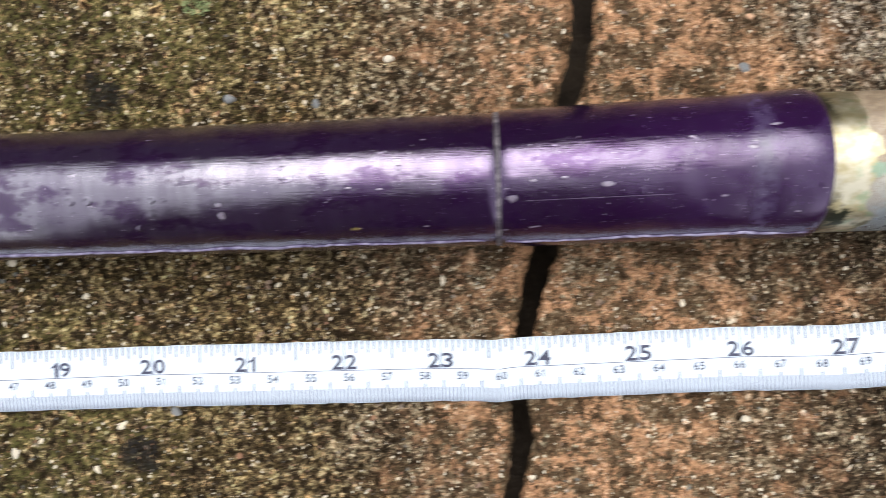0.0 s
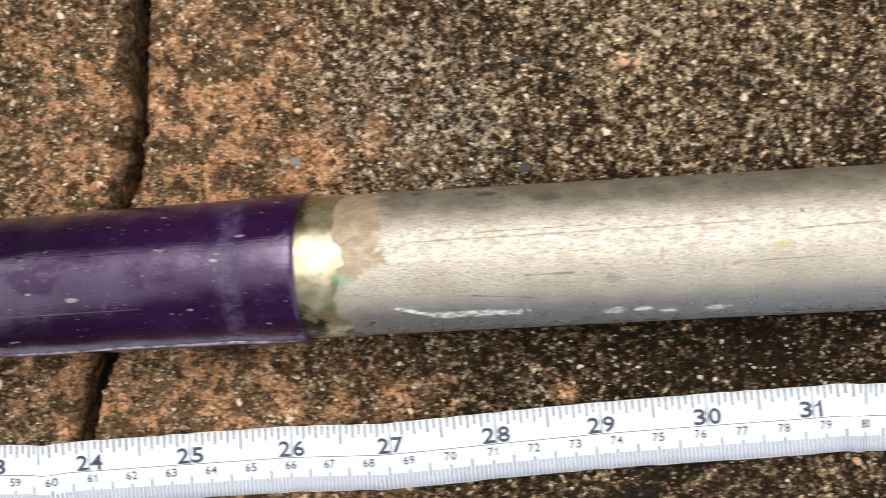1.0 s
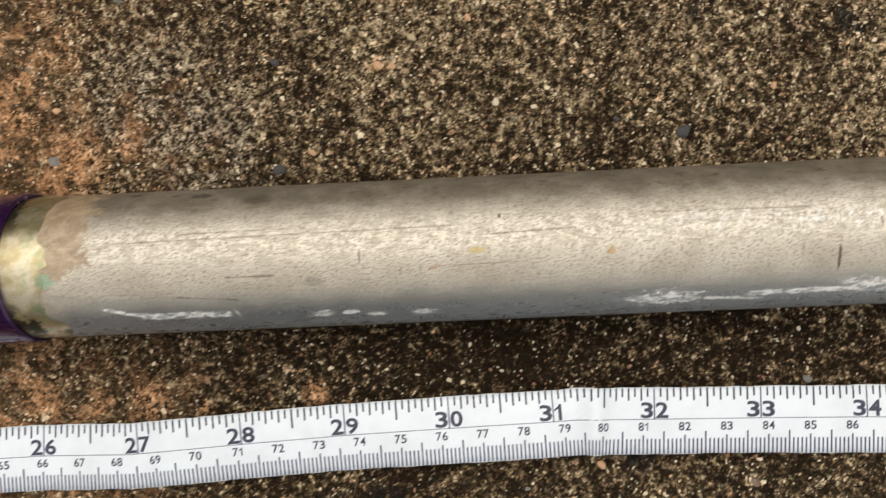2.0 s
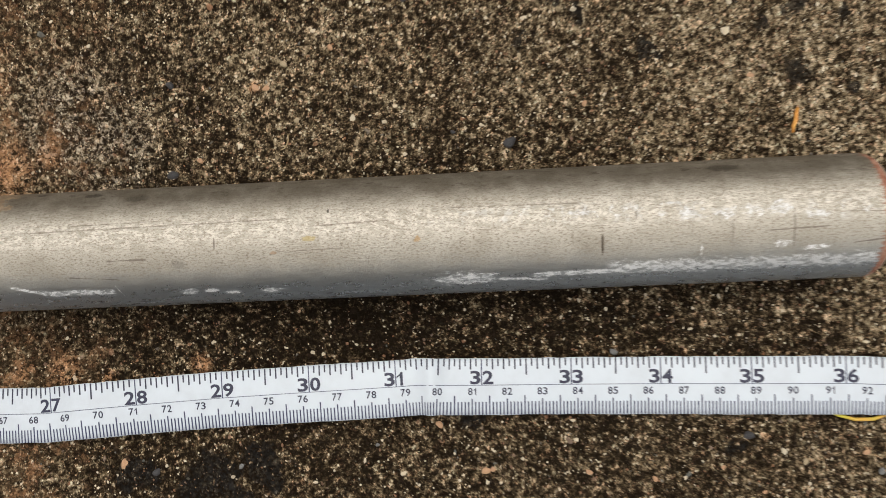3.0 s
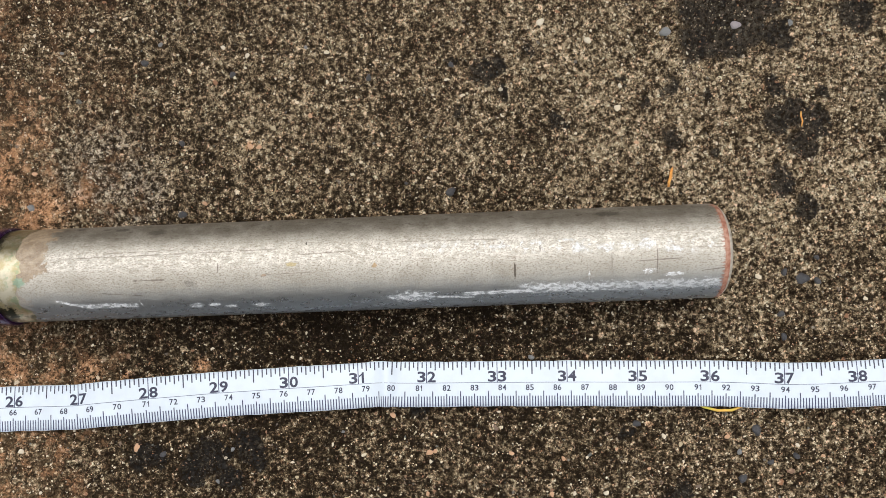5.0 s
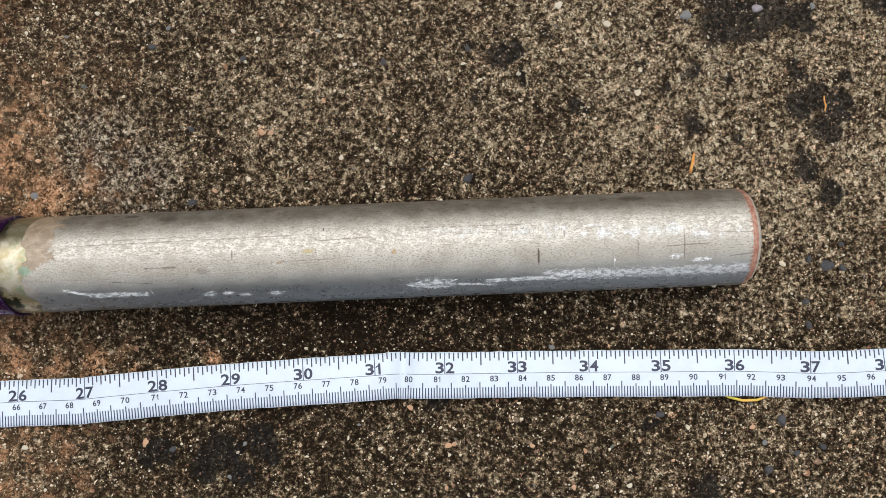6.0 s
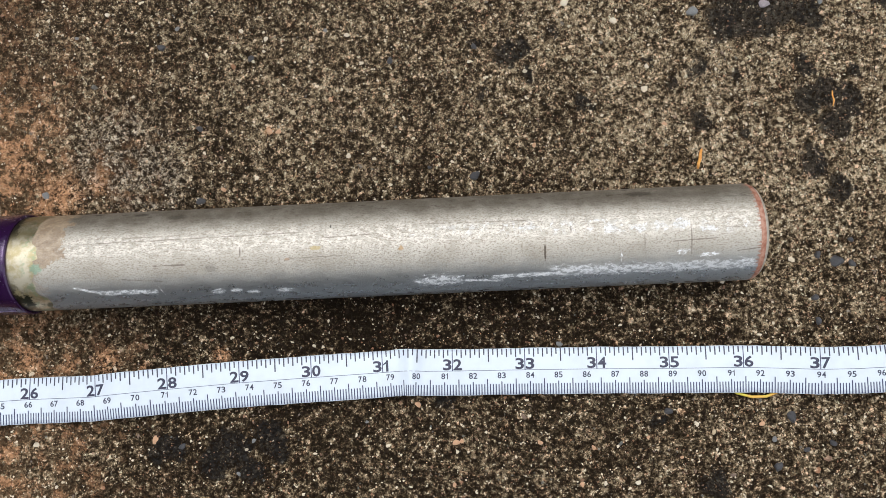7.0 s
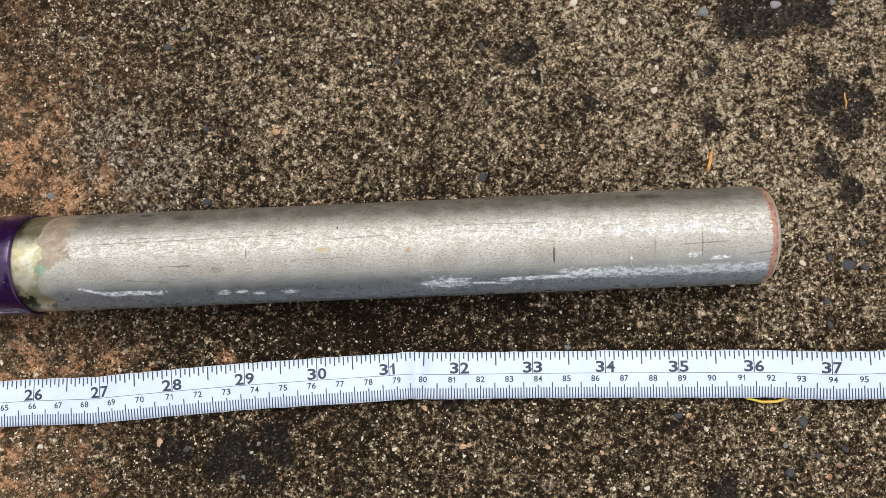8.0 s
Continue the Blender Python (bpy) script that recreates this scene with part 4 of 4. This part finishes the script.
# ---- small things on the ground ----
def tube_along(name, points, radius, material, sides=7):
    """A thin tapering stalk through a few points."""
    pts = [Vector(p) for p in points]
    verts, faces = [], []
    for a, p in enumerate(pts):
        d = (pts[min(a + 1, len(pts) - 1)] - pts[max(a - 1, 0)]).normalized()
        s = d.cross(Vector((0, 0, 1))).normalized()
        t = s.cross(d)
        r = radius * (0.55 + 0.45 * math.sin(math.pi * (a + 0.5) / len(pts)))
        verts += [p + r * (math.cos(q) * s + math.sin(q) * t) for q in [2 * math.pi * b / sides for b in range(sides)]]
    for a in range(len(pts) - 1):
        faces += [(a * sides + b, a * sides + (b + 1) % sides, (a + 1) * sides + (b + 1) % sides, (a + 1) * sides + b) for b in range(sides)]
    faces += [tuple(range(sides))[::-1], tuple(range((len(pts) - 1) * sides, len(pts) * sides))]
    return new(name, mesh_from(name, verts, faces, material, True))


tagged(tube_along("needle_fragment", [(0.1154, 0.0688, 0.0008), (0.1155, 0.0705, 0.0012), (0.1162, 0.0724, 0.0013), (0.1164, 0.0742, 0.0012), (0.1170, 0.0758, 0.0008)], 0.0006, NEEDLE),
       "small orange dry needle fragment lying on the concrete", "plant debris")
tagged(tube_along("needle_fragment", [(0.1649, 0.0908, 0.0007), (0.1653, 0.0927, 0.0010), (0.1648, 0.0946, 0.0010), (0.1650, 0.0964, 0.0007)], 0.0003, NEEDLE),
       "dull orange needle fragment on the black lichen", "plant debris")
tagged(tube_along("grass_blade", [(0.1215, -0.0090, 0.0006), (0.1250, -0.0112, 0.0010), (0.1300, -0.0125, 0.0012), (0.1350, -0.0124, 0.0012), (0.1395, -0.0108, 0.0010), (0.1420, -0.0085, 0.0006)], 0.00052, BLADE),
       "curved yellow-orange grass blade sticking out under the tape", "plant debris")
tagged(tube_along("rootlet", [(-0.0328, 0.0675, 0.0008), (-0.0316, 0.0679, 0.0012), (-0.0308, 0.0690, 0.0012), (-0.0304, 0.0705, 0.0011), (-0.0306, 0.0720, 0.0008)], 0.00024, ROOT),
       "thin pale curled rootlet on the concrete", "plant debris")


def moss_tuft(name, x, y, spread, count, seed):
    """A low cushion of short pointed leaves."""
    rng = np.random.default_rng(seed)
    verts, faces = [], []
    for _ in range(count):
        a, d = rng.uniform(0, 2 * math.pi), spread * math.sqrt(rng.uniform(0, 1))
        px, py, b, h, w = x + d * math.cos(a), y + 0.7 * d * math.sin(a), rng.uniform(0, 2 * math.pi), rng.uniform(0.0006, 0.0013), rng.uniform(0.00016, 0.0003)
        z = float(surface(px, py)) - 0.0002
        c, q, k = math.cos(b), math.sin(b), len(verts)
        verts += [(px - w * q, py + w * c, z), (px + w * q, py - w * c, z), (px + h * 0.5 * c + w * q, py + h * 0.5 * q - w * c, z + h * 0.6), (px + h * 0.5 * c - w * q, py + h * 0.5 * q + w * c, z + h * 0.6), (px + h * c, py + h * q, z + h * 0.9)]
        faces += [(k, k + 1, k + 2), (k, k + 2, k + 3), (k + 3, k + 2, k + 4)]
    return new(name, mesh_from(name, verts, faces, MOSS))


tagged(moss_tuft("moss_tuft", -0.2690, 0.0835, 0.0038, 90, 31), "small bright green moss tuft on the olive slab", "moss")
tagged(moss_tuft("moss_tuft", -0.2570, 0.0965, 0.0030, 60, 32), "sparse green moss on the olive slab", "moss")

PEBBLE = {
    "cream": pebble_material("cream_pebble", (0.55, 0.47, 0.35), (0.70, 0.63, 0.50)),
    "orange": pebble_material("orange_pebble", (0.45, 0.25, 0.14), (0.60, 0.38, 0.23)),
    "grey": pebble_material("grey_pebble", (0.13, 0.135, 0.135), (0.23, 0.23, 0.225)),
    "tan": pebble_material("tan_pebble", (0.36, 0.28, 0.17), (0.50, 0.41, 0.27)),
    "lilac": pebble_material("lilac_pebble", (0.22, 0.19, 0.20), (0.34, 0.30, 0.31)),
    "dark": pebble_material("dark_pebble", (0.025, 0.025, 0.03), (0.06, 0.058, 0.06), 0.45),
}
# single stones by colour: x, y and half length in millimetres
STONES = {
    "cream": [(-217, 68, 1.6), (-218, 84, 1.5), (-185, 104, 1.4), (-300, 5, 1.4), (-320, -38, 2.0), (87.5, 125.8, 1.8), (69.7, 133.2, 1.9), (98.9, 107.7, 1.2),
             (-103.1, 133.0, 1.2), (-42.6, 122.2, 1.2), (-51.8, 125.3, 1.3), (-12.1, 122.9, 1.3), (-11.4, 76.7, 1.3), (-43.3, 117.4, 0.9), (-92.8, 101.2, 0.9), (-130.3, 126.3, 0.9),
             (-124.6, -26.5, 1.5), (-116.8, -41.4, 0.9), (111.1, -21.8, 1.2), (89.9, -41.7, 1.3), (78.7, -42.0, 1.0), (158.2, -25.0, 1.0)],
    "grey": [(-260, 58, 2.0), (-236.5, 56.5, 1.8), (-275, -26, 1.8), (116.6, 128.5, 2.6), (163.2, 130.8, 1.6), (-124.7, 64.2, 2.1), (-76.3, 127.0, 1.2), (-20.2, 125.2, 1.2),
            (-114.5, 124.1, 1.0), (-45.7, -25.9, 1.0), (-50.9, -37.4, 1.2), (-5.2, -19.8, 0.8), (138.0, -27.4, 1.3), (63.9, 6.6, 1.5)],
    "dark": [(162.7, 34.6, 3.2), (156.4, 37.0, 1.8), (168.3, 33.6, 1.8), (154.5, 21.8, 1.7), (155.4, 13.6, 1.8), (168.4, 42.3, 1.3), (35.0, 68.3, 2.3), (35.5, 116.8, 1.6), (-82.3, 119.8, 1.9), (-48.3, 114.7, 1.7), (-67.2, 88.3, 1.7), (-66.4, 60.9, 2.2), (4.1, 112.8, 1.6),
            (18.4, 71.7, 1.0), (-71.2, -27.6, 1.6), (144.1, -19.7, 2.4), (101.6, -17.4, 2.0), (138.5, -36.6, 2.1), (158.0, -29.1, 1.8), (148.6, -31.0, 1.5)],
    "lilac": [(142.8, 130.2, 2.3)],
    "tan": [(146.4, 86.5, 1.7), (150.5, 78.5, 1.6), (144.7, 101.2, 1.3), (134.1, 108.2, 1.0), (38.1, 93.9, 1.0), (-32.2, 93.7, 1.4), (-28.3, 76.6, 1.2), (-4.7, 84.3, 1.0),
           (-22.0, -36.0, 0.9), (116.9, -24.7, 1.2)],
    "orange": [(104.6, 86.0, 1.2), (56.8, 79.0, 1.2), (-40.9, 86.8, 1.7), (-37.5, 86.3, 1.3), (-122.5, 107.0, 1.2), (-57.8, 65.1, 1.2), (-105.3, 67.9, 1.2), (-18.1, 98.2, 1.3),
              (-123.4, 77.1, 1.3), (-81.1, -25.2, 2.0), (13.1, -13.9, 1.5), (26.4, -27.3, 1.6), (28.5, -26.8, 1.1), (56.1, -27.7, 1.3), (133.6, -21.9, 1.3), (70.4, -42.2, 1.2),
              (167.2, -28.8, 1.0), (93.9, -26.3, 0.9), (74.9, -29.7, 1.1), (105.4, -33.2, 0.9), (25.7, -41.8, 1.0)],
}


def stone_mesh(seed):
    rng = random.Random(seed)
    bm = bmesh.new()
    bmesh.ops.create_icosphere(bm, subdivisions=2, radius=1.0)
    for v in bm.verts:
        v.co *= rng.uniform(0.90, 1.10) * (1 + 0.16 * math.sin(3.1 * v.co.x + seed) * math.cos(2.7 * v.co.y - seed))
        v.co.z *= 0.5
        v.co.y *= 0.75
    me = bpy.data.meshes.new("pebble")
    bm.to_mesh(me)
    bm.free()
    return me


SHAPES = {(c, s): stone_mesh(s) for c in PEBBLE for s in range(3)}
for (c, s), me in SHAPES.items():
    me.materials.append(PEBBLE[c])
for c, places in STONES.items():
    for q, (x, y, r) in enumerate(places):
        ob = part("pebble", SHAPES[c, q % 3], slab_left if x < -170 else slab_right)
        ob.matrix_basis = pose(x / 1000, y / 1000, float(surface(x / 1000, y / 1000)) + 0.0001, 0, 0, 67 * q) @ Matrix.Scale(0.85 * r / 1000, 4)
